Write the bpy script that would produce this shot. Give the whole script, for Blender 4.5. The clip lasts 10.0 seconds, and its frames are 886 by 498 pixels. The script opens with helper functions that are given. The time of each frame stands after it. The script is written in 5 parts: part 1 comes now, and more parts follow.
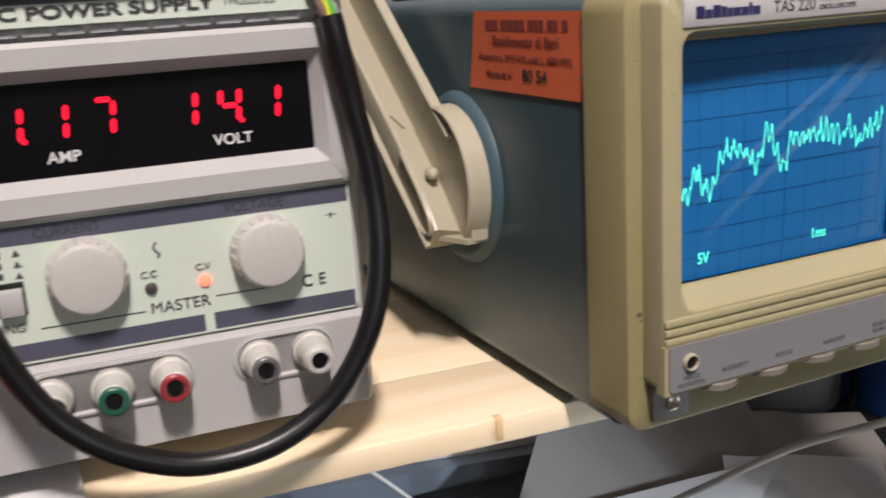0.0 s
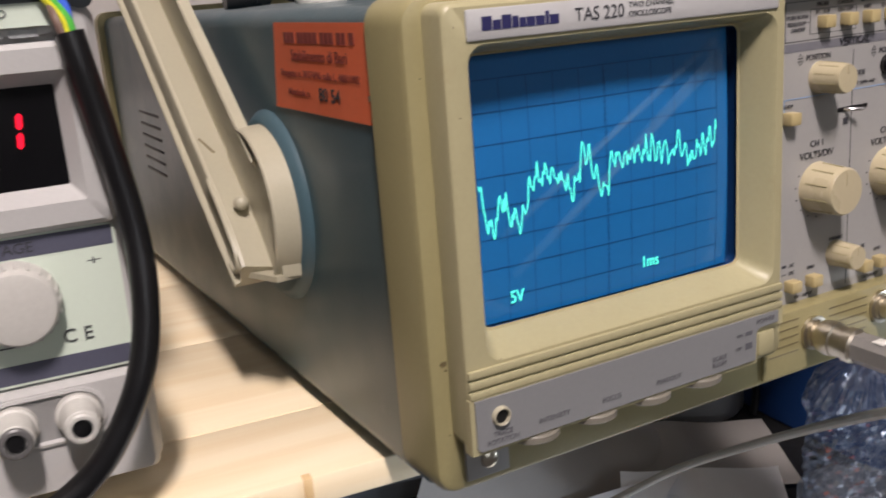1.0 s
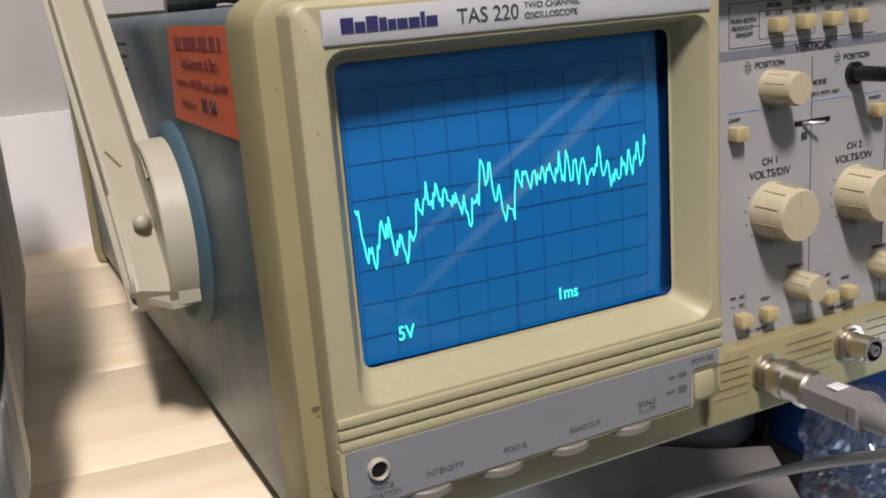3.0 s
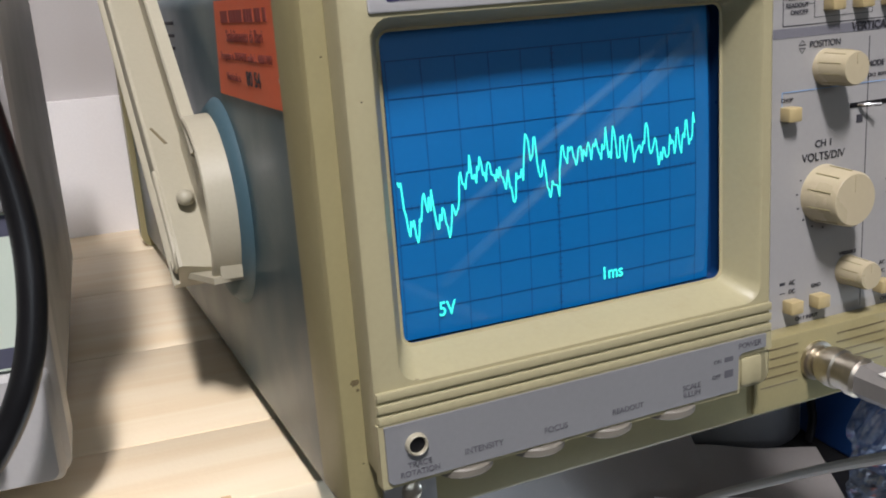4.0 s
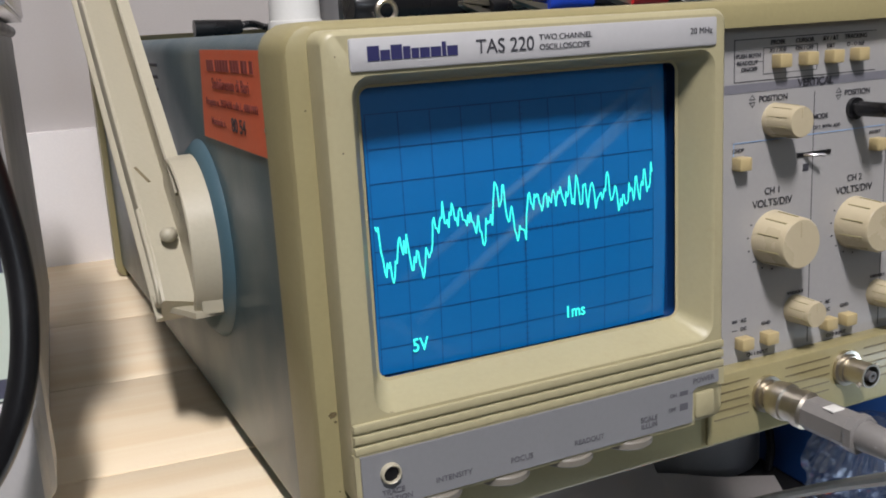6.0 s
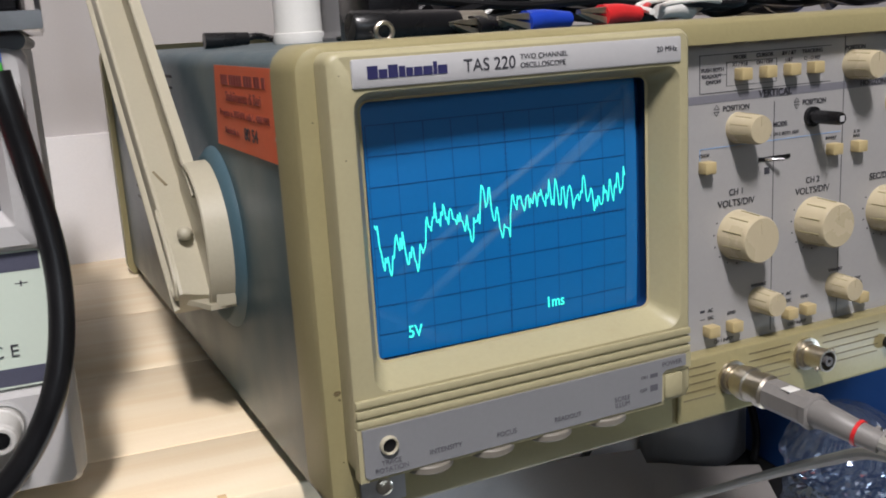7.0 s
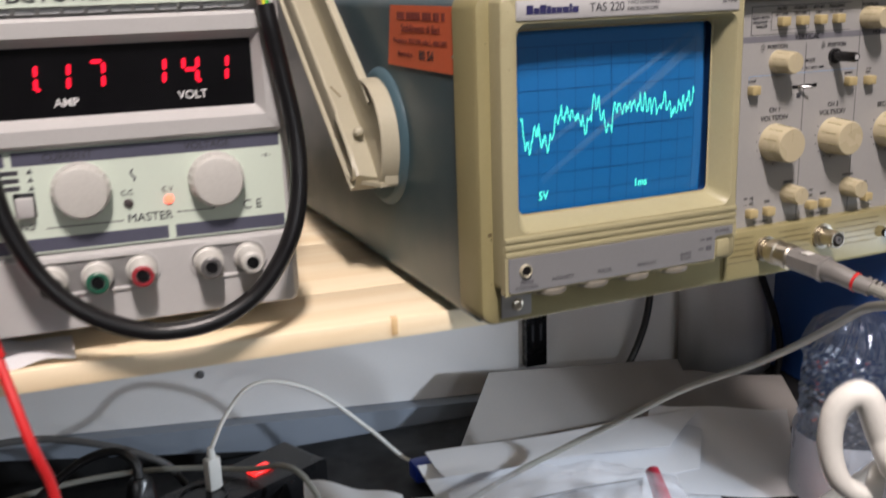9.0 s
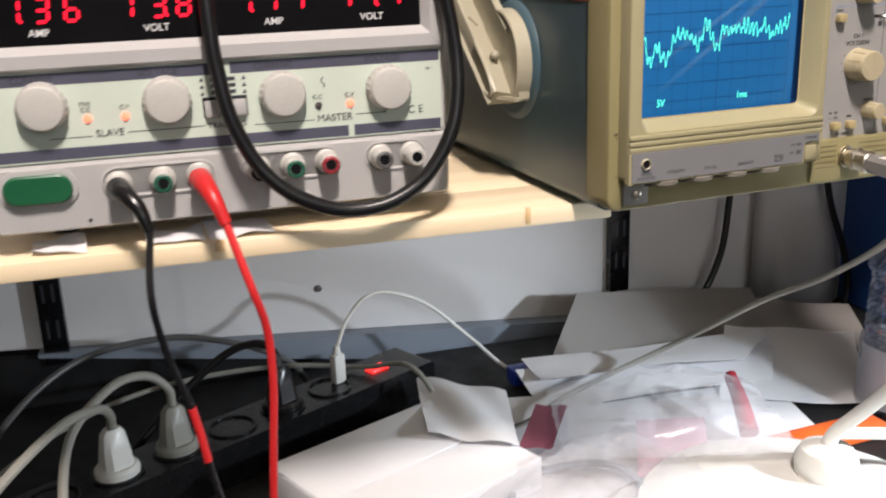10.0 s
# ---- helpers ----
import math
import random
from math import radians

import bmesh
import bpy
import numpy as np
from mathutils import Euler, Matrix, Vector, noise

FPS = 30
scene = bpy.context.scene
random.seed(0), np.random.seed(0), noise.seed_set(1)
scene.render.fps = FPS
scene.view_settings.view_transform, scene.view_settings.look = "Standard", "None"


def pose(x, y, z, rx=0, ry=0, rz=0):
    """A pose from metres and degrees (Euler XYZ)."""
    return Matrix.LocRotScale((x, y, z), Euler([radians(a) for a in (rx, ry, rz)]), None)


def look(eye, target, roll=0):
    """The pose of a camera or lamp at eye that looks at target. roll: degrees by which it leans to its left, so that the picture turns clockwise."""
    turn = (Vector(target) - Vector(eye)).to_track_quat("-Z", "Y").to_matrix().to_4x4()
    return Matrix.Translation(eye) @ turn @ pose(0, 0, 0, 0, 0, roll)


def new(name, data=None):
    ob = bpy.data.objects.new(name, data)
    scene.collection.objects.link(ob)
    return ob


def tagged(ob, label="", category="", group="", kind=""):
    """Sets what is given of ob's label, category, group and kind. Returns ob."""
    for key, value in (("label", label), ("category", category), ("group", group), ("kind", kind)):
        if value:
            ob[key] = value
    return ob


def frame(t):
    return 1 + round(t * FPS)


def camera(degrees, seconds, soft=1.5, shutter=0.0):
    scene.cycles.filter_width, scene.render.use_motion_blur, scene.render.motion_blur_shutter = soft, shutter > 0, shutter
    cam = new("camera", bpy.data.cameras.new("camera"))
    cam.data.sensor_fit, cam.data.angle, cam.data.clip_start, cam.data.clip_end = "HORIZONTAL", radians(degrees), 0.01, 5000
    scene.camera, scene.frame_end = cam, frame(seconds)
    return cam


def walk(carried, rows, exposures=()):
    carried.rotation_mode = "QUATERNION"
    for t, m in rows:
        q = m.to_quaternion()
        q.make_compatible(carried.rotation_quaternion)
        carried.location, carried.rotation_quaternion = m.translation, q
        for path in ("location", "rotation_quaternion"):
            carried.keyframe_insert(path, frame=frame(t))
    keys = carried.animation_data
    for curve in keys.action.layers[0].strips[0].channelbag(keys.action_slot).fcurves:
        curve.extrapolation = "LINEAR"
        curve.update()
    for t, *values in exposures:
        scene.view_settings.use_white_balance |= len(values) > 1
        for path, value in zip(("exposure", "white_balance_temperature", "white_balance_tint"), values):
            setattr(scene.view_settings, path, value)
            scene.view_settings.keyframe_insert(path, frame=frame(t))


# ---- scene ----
cam = camera(49.0, 10.0, soft=1.8, shutter=0.45)
PATH = [
    (0.0, (-0.1978, -0.2630, 1.2190), (-0.1177, -0.0872, 1.1674), -3.6),
    (0.5, (-0.1624, -0.2567, 1.2172), (-0.0788, -0.0826, 1.1655), -4.9),
    (1.0, (-0.1312, -0.2471, 1.2181), (-0.0402, -0.0768, 1.1657), -4.4),
    (1.5, (-0.1166, -0.2425, 1.2168), (-0.0230, -0.0733, 1.1657), -3.7),
    (2.0, (-0.1078, -0.2377, 1.2162), (-0.0142, -0.0685, 1.1651), -4.1),
    (2.5, (-0.0877, -0.2414, 1.2285), (0.0011, -0.0691, 1.1790), -5.3),
    (2.7, (-0.0782, -0.2397, 1.2216), (0.0082, -0.0666, 1.1712), -4.9),
    (3.8, (-0.0662, -0.2375, 1.2052), (0.0100, -0.0592, 1.1559), -4.4),
    (4.0, (-0.0705, -0.2368, 1.2042), (0.0047, -0.0584, 1.1543), -4.2),
    (4.5, (-0.0740, -0.2393, 1.2060), (0.0058, -0.0626, 1.1568), -3.4),
    (5.0, (-0.0796, -0.2498, 1.2126), (0.0014, -0.0731, 1.1654), -3.5),
    (5.5, (-0.0783, -0.2455, 1.2115), (0.0037, -0.0688, 1.1663), -3.2),
    (7.0, (-0.0914, -0.2844, 1.2196), (-0.0091, -0.1078, 1.1746), -3.4),
    (7.5, (-0.1105, -0.3002, 1.2215), (-0.0298, -0.1229, 1.1759), -3.2),
    (8.0, (-0.1389, -0.3191, 1.2240), (-0.0612, -0.1403, 1.1792), -3.1),
    (8.5, (-0.1642, -0.3490, 1.2288), (-0.0857, -0.1708, 1.1835), -2.7),
    (9.0, (-0.1975, -0.3996, 1.2190), (-0.1214, -0.2222, 1.1664), -2.0),
    (9.5, (-0.2415, -0.4453, 1.2102), (-0.1722, -0.2659, 1.1552), -2.5),
    (10.0, (-0.2855, -0.4820, 1.2076), (-0.2203, -0.3023, 1.1487), -2.0),
]
walk(cam, [(t, look(eye, target, roll)) for t, eye, target, roll in PATH], exposures=[(0.0, 0.03, 7000, 15), (2.5, 0.0, 6700, 13), (4.0, 0.0, 6350, 10), (5.7, -0.02, 6350, 10), (7.5, -0.03, 6450, 10), (8.5, -0.03, 6650, 12), (9.0, 0.06, 7000, 14), (9.5, 0.12, 7200, 14), (10.0, 0.25, 7200, 13)])

# ---- world and light ----
world = bpy.data.worlds.new("room_air")
world.use_nodes = True
scene.world = world
world.node_tree.nodes["Background"].inputs[0].default_value = (0.75, 0.8, 0.9, 1)
world.node_tree.nodes["Background"].inputs[1].default_value = 0.25
scene.view_settings.exposure = 0.0


def area_lamp(name, at, target, size_x, size_y, watts, color):
    data = bpy.data.lights.new(name, "AREA")
    data.shape, data.size, data.size_y, data.energy, data.color = "RECTANGLE", size_x, size_y, watts, color
    ob = new(name, data)
    ob.matrix_world = look(at, target)
    return ob


FIXTURES = [(-0.25, -0.86, 2.52), (-0.9, -3.4, 2.52), (1.1, -3.4, 2.52), (-0.1, -5.4, 2.52)]
for (lx, ly, lz), watts in zip(FIXTURES, (42.0, 5.0, 5.0, 22.0)):
    area_lamp("tube_light", (lx, ly, lz - 0.04), (0.0, 0.1, 0.9), 0.10, 0.32, watts, (1.0, 0.94, 0.945) if ly > -2 else (0.80, 0.90, 1.0))
# spot added out of view to brighten the papers below the shelf
bulb = bpy.data.lights.new("desk_fill_spot", "SPOT")
bulb.energy, bulb.color, bulb.spot_size, bulb.spot_blend, bulb.shadow_soft_size = 13.0, (0.70, 0.84, 1.0), radians(78), 0.8, 0.02
new("desk_fill_spot", bulb).matrix_world = look((0.47, -0.13, 1.0), (0.03, 0.23, 0.78))


# ---- materials ----
def mat(name, color, rough=0.5, metal=0.0, var=0.06, scale=35.0, fine=600.0, bump=0.0, stain=None, stain_amount=0.0, coat=0.0, emit=None, strength=0.0, alpha=1.0, glass=0.0):
    m = bpy.data.materials.new(name)
    m.use_nodes = True
    nt = m.node_tree
    b = nt.nodes["Principled BSDF"]
    b.inputs["Metallic"].default_value = metal
    b.inputs["Coat Weight"].default_value = coat
    b.inputs["Coat Roughness"].default_value = 0.05
    b.inputs["Alpha"].default_value = alpha
    b.inputs["Transmission Weight"].default_value = glass
    if glass:
        b.inputs["IOR"].default_value = 1.18
    if emit:
        b.inputs["Emission Color"].default_value = (*emit, 1)
        b.inputs["Emission Strength"].default_value = strength
    co = nt.nodes.new("ShaderNodeTexCoord")
    big = nt.nodes.new("ShaderNodeTexNoise")
    big.inputs["Scale"].default_value = scale
    big.inputs["Detail"].default_value = 6
    small = nt.nodes.new("ShaderNodeTexNoise")
    small.inputs["Scale"].default_value = fine
    small.inputs["Detail"].default_value = 3
    for n in (big, small):
        nt.links.new(co.outputs["Object"], n.inputs["Vector"])
    add = nt.nodes.new("ShaderNodeMath")
    add.operation = "ADD"
    nt.links.new(big.outputs["Fac"], add.inputs[0])
    nt.links.new(small.outputs["Fac"], add.inputs[1])
    ramp = nt.nodes.new("ShaderNodeMapRange")
    ramp.inputs["From Min"].default_value, ramp.inputs["From Max"].default_value = 0.6, 1.4
    ramp.inputs["To Min"].default_value, ramp.inputs["To Max"].default_value = 1 - var, 1 + var
    nt.links.new(add.outputs[0], ramp.inputs["Value"])
    mul = nt.nodes.new("ShaderNodeVectorMath")
    mul.operation = "SCALE"
    mul.inputs[0].default_value = color
    nt.links.new(ramp.outputs[0], mul.inputs["Scale"])
    out = mul.outputs[0]
    if stain:
        mix = nt.nodes.new("ShaderNodeMix")
        mix.data_type = "RGBA"
        spots = nt.nodes.new("ShaderNodeTexNoise")
        spots.inputs["Scale"].default_value = scale * 1.7
        spots.inputs["Detail"].default_value = 8
        spots.inputs["Roughness"].default_value = 0.7
        nt.links.new(co.outputs["Object"], spots.inputs["Vector"])
        cut = nt.nodes.new("ShaderNodeMapRange")
        cut.inputs["From Min"].default_value, cut.inputs["From Max"].default_value = 0.6, 0.75
        cut.inputs["To Max"].default_value = stain_amount
        nt.links.new(spots.outputs["Fac"], cut.inputs["Value"])
        nt.links.new(cut.outputs[0], mix.inputs["Factor"])
        nt.links.new(out, mix.inputs["A"])
        mix.inputs["B"].default_value = (*stain, 1)
        out = mix.outputs["Result"]
    nt.links.new(out, b.inputs["Base Color"])
    rr = nt.nodes.new("ShaderNodeMapRange")
    rr.inputs["From Min"].default_value, rr.inputs["From Max"].default_value = 0.3, 0.7
    rr.inputs["To Min"].default_value, rr.inputs["To Max"].default_value = max(0.02, rough * 0.85), min(1, rough * 1.15)
    nt.links.new(big.outputs["Fac"], rr.inputs["Value"])
    nt.links.new(rr.outputs[0], b.inputs["Roughness"])
    if bump:
        bp = nt.nodes.new("ShaderNodeBump")
        bp.inputs["Strength"].default_value = bump
        bp.inputs["Distance"].default_value = 0.0005
        nt.links.new(small.outputs["Fac"], bp.inputs["Height"])
        nt.links.new(bp.outputs[0], b.inputs["Normal"])
    return m


def wood_mat(name, light, dark, axis_scale=(1.6, 26.0, 26.0)):
    m = mat(name, light, rough=0.55, var=0.05, bump=0.15)
    nt = m.node_tree
    b = nt.nodes["Principled BSDF"]
    co = nt.nodes.new("ShaderNodeTexCoord")
    mp = nt.nodes.new("ShaderNodeMapping")
    mp.inputs["Scale"].default_value = axis_scale
    info = nt.nodes.new("ShaderNodeObjectInfo")
    shift = nt.nodes.new("ShaderNodeVectorMath")
    shift.operation = "ADD"
    nt.links.new(co.outputs["Object"], shift.inputs[0])
    nt.links.new(info.outputs["Random"], shift.inputs[1])
    nt.links.new(shift.outputs[0], mp.inputs["Vector"])
    grain = nt.nodes.new("ShaderNodeTexNoise")
    grain.inputs["Scale"].default_value = 3.0
    grain.inputs["Detail"].default_value = 7
    grain.inputs["Distortion"].default_value = 0.7
    nt.links.new(mp.outputs[0], grain.inputs["Vector"])
    ramp = nt.nodes.new("ShaderNodeValToRGB")
    ramp.color_ramp.elements[0].position, ramp.color_ramp.elements[0].color = 0.3, (*dark, 1)
    ramp.color_ramp.elements[1].position, ramp.color_ramp.elements[1].color = 0.65, (*light, 1)
    nt.links.new(grain.outputs["Fac"], ramp.inputs["Fac"])
    nt.links.new(ramp.outputs[0], b.inputs["Base Color"])
    return m


M = {
    "beige": mat("aged_beige_plastic", (0.285, 0.25, 0.125), 0.42, var=0.05, bump=0.12, stain=(0.25, 0.19, 0.1), stain_amount=0.25),
    "bezel": mat("beige_bezel_plastic", (0.385, 0.35, 0.21), 0.4, var=0.04, bump=0.1, stain=(0.3, 0.23, 0.12), stain_amount=0.25),
    "blue": mat("blue_grey_paint", (0.040, 0.078, 0.096), 0.34, var=0.09, bump=0.25, fine=900, stain=(0.16, 0.2, 0.2), stain_amount=0.3),
    "ringblue": mat("blue_plastic_ring", (0.050, 0.098, 0.122), 0.5),
    "handle": mat("cream_handle_plastic", (0.41, 0.38, 0.285), 0.4, var=0.04, bump=0.08, stain=(0.35, 0.3, 0.2), stain_amount=0.2),
    "panel": mat("light_grey_panel", (0.335, 0.33, 0.325), 0.45, var=0.03, stain=(0.3, 0.27, 0.2), stain_amount=0.15),
    "wheel": mat("worn_grey_wheel", (0.19, 0.175, 0.145), 0.4, var=0.05),
    "strip": mat("grey_label_strip", (0.215, 0.22, 0.23), 0.42, var=0.04, stain=(0.2, 0.18, 0.14), stain_amount=0.2),
    "plate": mat("pale_name_plate", (0.43, 0.43, 0.435), 0.35, var=0.03),
    "knob": mat("cream_knob_plastic", (0.49, 0.425, 0.285), 0.28, var=0.03),
    "button": mat("tan_button_plastic", (0.46, 0.37, 0.19), 0.4, var=0.04),
    "dark": mat("dark_print", (0.03, 0.03, 0.036), 0.6),
    "print": mat("grey_print", (0.04, 0.04, 0.05), 0.6),
    "worn": mat("worn_grey_print", (0.10, 0.10, 0.115), 0.6),
    "band": mat("grey_band_print", (0.17, 0.17, 0.195), 0.5),
    "slate": mat("slate_print", (0.075, 0.078, 0.115), 0.5),
    "navy": mat("navy_print", (0.02, 0.02, 0.09), 0.5),
    "bluelinemark": mat("blue_line_print", (0.25, 0.4, 0.65), 0.5),
    "black": mat("black_plastic", (0.007, 0.007, 0.008), 0.27, var=0.15),
    "rubber": mat("black_rubber", (0.006, 0.006, 0.007), 0.33, var=0.2, bump=0.1),
    "chrome": mat("nickel_metal", (0.60, 0.55, 0.46), 0.34, metal=1.0, var=0.08),
    "steel": mat("bright_steel", (0.50, 0.50, 0.51), 0.24, metal=1.0, var=0.1),
    "screen": mat("blue_screen_glass", (0.001, 0.145, 0.42), 0.45, var=0.03, coat=0.6, scale=20),
    "tube": mat("dark_screen_rim", (0.005, 0.035, 0.12), 0.3),
    "trace": mat("cyan_trace_glow", (0.05, 0.5, 0.45), 0.5, emit=(0.05, 1.0, 0.72), strength=1.1),
    "grat": mat("graticule_lines", (0.003, 0.055, 0.19), 0.5),
    "sticker": mat("orange_paper", (0.75, 0.15, 0.06), 0.6, var=0.05, bump=0.05),
    "ink": mat("sticker_ink", (0.22, 0.04, 0.03), 0.7),
    "psu": mat("light_grey_plastic", (0.44, 0.435, 0.43), 0.42, var=0.03, bump=0.12, stain=(0.4, 0.38, 0.34), stain_amount=0.2),
    "psucase": mat("grey_case_paint", (0.30, 0.31, 0.32), 0.45, bump=0.2),
    "psutop": mat("dark_grey_cap", (0.07, 0.075, 0.085), 0.4),
    "mint": mat("pale_mint_panel", (0.58, 0.66, 0.57), 0.4, var=0.02),
    "window": mat("black_display_window", (0.004, 0.004, 0.005), 0.18, var=0.1),
    "red_led": mat("red_segment_glow", (0.5, 0.01, 0.02), 0.4, emit=(1.0, 0.002, 0.03), strength=1.35),
    "led_on": mat("lit_red_lamp", (0.8, 0.1, 0.06), 0.3, emit=(1.0, 0.15, 0.09), strength=2.4),
    "dullred": mat("dull_red_ring", (0.30, 0.025, 0.035), 0.4),
    "dullgreen": mat("dull_green_ring", (0.012, 0.10, 0.06), 0.4),
    "darkred": mat("dark_red_plastic", (0.36, 0.02, 0.04), 0.4),
    "pink": mat("faded_pink_paper", (0.62, 0.33, 0.40), 0.7),
    "plum": mat("faded_plum_label", (0.26, 0.07, 0.11), 0.6),
    "roll": mat("grey_brown_card", (0.52, 0.51, 0.51), 0.7, var=0.06, scale=14),
    "coil": mat("cloudy_wire_jacket", (0.42, 0.45, 0.5), 0.3, alpha=0.7),
    "neon": mat("red_neon_glow", (0.5, 0.01, 0.01), 0.3, emit=(1.0, 0.03, 0.03), strength=2.0),
    "groove": mat("beige_shadow_groove", (0.16, 0.13, 0.07), 0.6),
    "led_off": mat("dark_lamp", (0.06, 0.05, 0.05), 0.3),
    "white_print": mat("white_print", (0.75, 0.75, 0.75), 0.5),
    "green": mat("green_plastic", (0.008, 0.105, 0.045), 0.35),
    "red": mat("red_plastic", (0.62, 0.022, 0.025), 0.35, var=0.08),
    "terminal": mat("grey_terminal_plastic", (0.52, 0.51, 0.48), 0.38),
    "bluep": mat("blue_plastic", (0.012, 0.05, 0.42), 0.35),
    "whitep": mat("white_plastic", (0.74, 0.73, 0.69), 0.4, var=0.03),
    "greycyl": mat("grey_plastic", (0.11, 0.108, 0.108), 0.4),
    "probe": mat("grey_probe_plastic", (0.20, 0.19, 0.18), 0.45),
    "yellow": mat("yellow_green_wire", (0.62, 0.6, 0.03), 0.4),
    "greenwire": mat("green_wire_stripe", (0.06, 0.4, 0.05), 0.4),
    "bluewire": mat("blue_wire", (0.03, 0.1, 0.55), 0.4),
    "brownwire": mat("brown_wire", (0.16, 0.1, 0.08), 0.4),
    "cable": mat("grey_cable", (0.27, 0.265, 0.235), 0.45, var=0.05),
    "wall": mat("white_wall_paint", (0.80, 0.78, 0.77), 0.7, var=0.03, scale=6, bump=0.1),
    "wall_up": mat("greige_wall_paint", (0.43, 0.405, 0.39), 0.7, var=0.03, scale=6, bump=0.1),
    "wall_strip": mat("grey_wall_strip", (0.26, 0.30, 0.36), 0.5, var=0.05),
    "desk": mat("dark_desk_laminate", (0.006, 0.006, 0.007), 0.7, var=0.2),
    "paper": mat("white_paper", (0.75, 0.75, 0.77), 0.75, var=0.03, scale=12),
    "kraft": mat("grey_beige_sheet", (0.30, 0.28, 0.265), 0.75, var=0.05, scale=14),
    "bluebox": mat("blue_painted_steel", (0.015, 0.07, 0.26), 0.4, var=0.08),
    "film": mat("clear_film", (0.86, 0.86, 0.90), 0.16, var=0.05, alpha=0.22, coat=0.8),
    "orange": mat("orange_plastic", (0.8, 0.14, 0.03), 0.4),
    "bottle": mat("clear_bottle_plastic", (0.40, 0.46, 0.57), 0.10, metal=0.85, var=0.02, alpha=0.33),
    "floor": mat("grey_floor", (0.22, 0.21, 0.2), 0.6, var=0.1, scale=8),
    "ceiling": mat("white_ceiling", (0.75, 0.75, 0.73), 0.8, var=0.03, scale=5),
    "lamp_glow": mat("tube_glow", (0.9, 0.9, 0.9), 0.4, emit=(1.0, 0.96, 0.9), strength=6.0),
    "smear": None,
    "scuff": mat("brown_scuff", (0.17, 0.12, 0.06), 0.7, alpha=0.35),
    "pine": wood_mat("pine_wood", (0.92, 0.785, 0.57), (0.85, 0.68, 0.445)),
    "knot": wood_mat("pine_knot", (0.78, 0.56, 0.31), (0.68, 0.46, 0.22)),
}



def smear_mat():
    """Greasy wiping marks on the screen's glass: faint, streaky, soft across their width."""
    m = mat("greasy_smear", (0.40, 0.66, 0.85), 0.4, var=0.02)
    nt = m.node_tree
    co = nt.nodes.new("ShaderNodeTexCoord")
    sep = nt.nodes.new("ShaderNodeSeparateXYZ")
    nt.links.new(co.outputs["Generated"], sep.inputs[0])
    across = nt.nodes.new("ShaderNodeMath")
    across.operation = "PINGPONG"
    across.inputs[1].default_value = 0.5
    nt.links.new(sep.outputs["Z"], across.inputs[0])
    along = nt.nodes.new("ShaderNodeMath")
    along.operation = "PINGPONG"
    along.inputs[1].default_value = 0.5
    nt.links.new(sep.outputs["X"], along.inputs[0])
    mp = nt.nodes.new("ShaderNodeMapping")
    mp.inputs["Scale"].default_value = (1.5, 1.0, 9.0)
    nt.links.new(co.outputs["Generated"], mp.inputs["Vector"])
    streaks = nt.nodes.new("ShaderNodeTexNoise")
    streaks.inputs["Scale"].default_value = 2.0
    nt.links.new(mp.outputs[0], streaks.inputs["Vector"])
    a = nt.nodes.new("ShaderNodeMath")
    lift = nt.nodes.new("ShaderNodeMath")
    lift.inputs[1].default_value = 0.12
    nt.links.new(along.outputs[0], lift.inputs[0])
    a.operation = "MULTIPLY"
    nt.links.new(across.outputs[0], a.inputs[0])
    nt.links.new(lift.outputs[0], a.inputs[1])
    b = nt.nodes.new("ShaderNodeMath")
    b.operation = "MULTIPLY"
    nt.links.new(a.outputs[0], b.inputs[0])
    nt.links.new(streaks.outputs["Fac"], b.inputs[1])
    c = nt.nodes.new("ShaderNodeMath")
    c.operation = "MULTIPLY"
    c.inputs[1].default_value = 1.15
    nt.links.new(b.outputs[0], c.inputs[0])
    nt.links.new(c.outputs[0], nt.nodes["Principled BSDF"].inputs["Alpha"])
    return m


M["smear"] = smear_mat()


# ---- mesh helpers ----
def finish(name, bm, material, smooth=35.0):
    bmesh.ops.recalc_face_normals(bm, faces=bm.faces)
    me = bpy.data.meshes.new(name)
    bm.to_mesh(me)
    bm.free()
    me.materials.append(M[material])
    if smooth:
        me.polygons.foreach_set("use_smooth", [True] * len(me.polygons))
        me.set_sharp_from_angle(angle=radians(smooth))
    return me


def part(name, bm, material, parent, label="", smooth=35.0):
    ob = new(name, finish(name, bm, material, smooth))
    ob.parent = parent
    return tagged(ob, label) if label else ob


def thing(name, m, label, category, group="", kind=""):
    ob = new(name)
    ob.empty_display_size = 0.02
    ob.matrix_world = m
    return tagged(ob, label, category, group, kind)


def solo(name, bm, material, label, category, group="", kind="", smooth=35.0):
    return tagged(new(name, finish(name, bm, material, smooth)), label, category, group, kind)


def box(x0, x1, y0, y1, z0, z1, bev=0.0, seg=2, bm=None):
    b = bmesh.new()
    bmesh.ops.create_cube(b, size=1.0)
    for v in b.verts:
        v.co = Vector(((x0 + x1) / 2 + v.co.x * (x1 - x0), (y0 + y1) / 2 + v.co.y * (y1 - y0), (z0 + z1) / 2 + v.co.z * (z1 - z0)))
    if bev:
        bmesh.ops.bevel(b, geom=list(b.edges), offset=bev, segments=seg, profile=0.5, affect="EDGES")
    return join(bm, b)


def join(bm, b):
    if bm is None:
        return b
    me = bpy.data.meshes.new("tmp")
    b.to_mesh(me)
    b.free()
    bm.from_mesh(me)
    bpy.data.meshes.remove(me)
    return bm


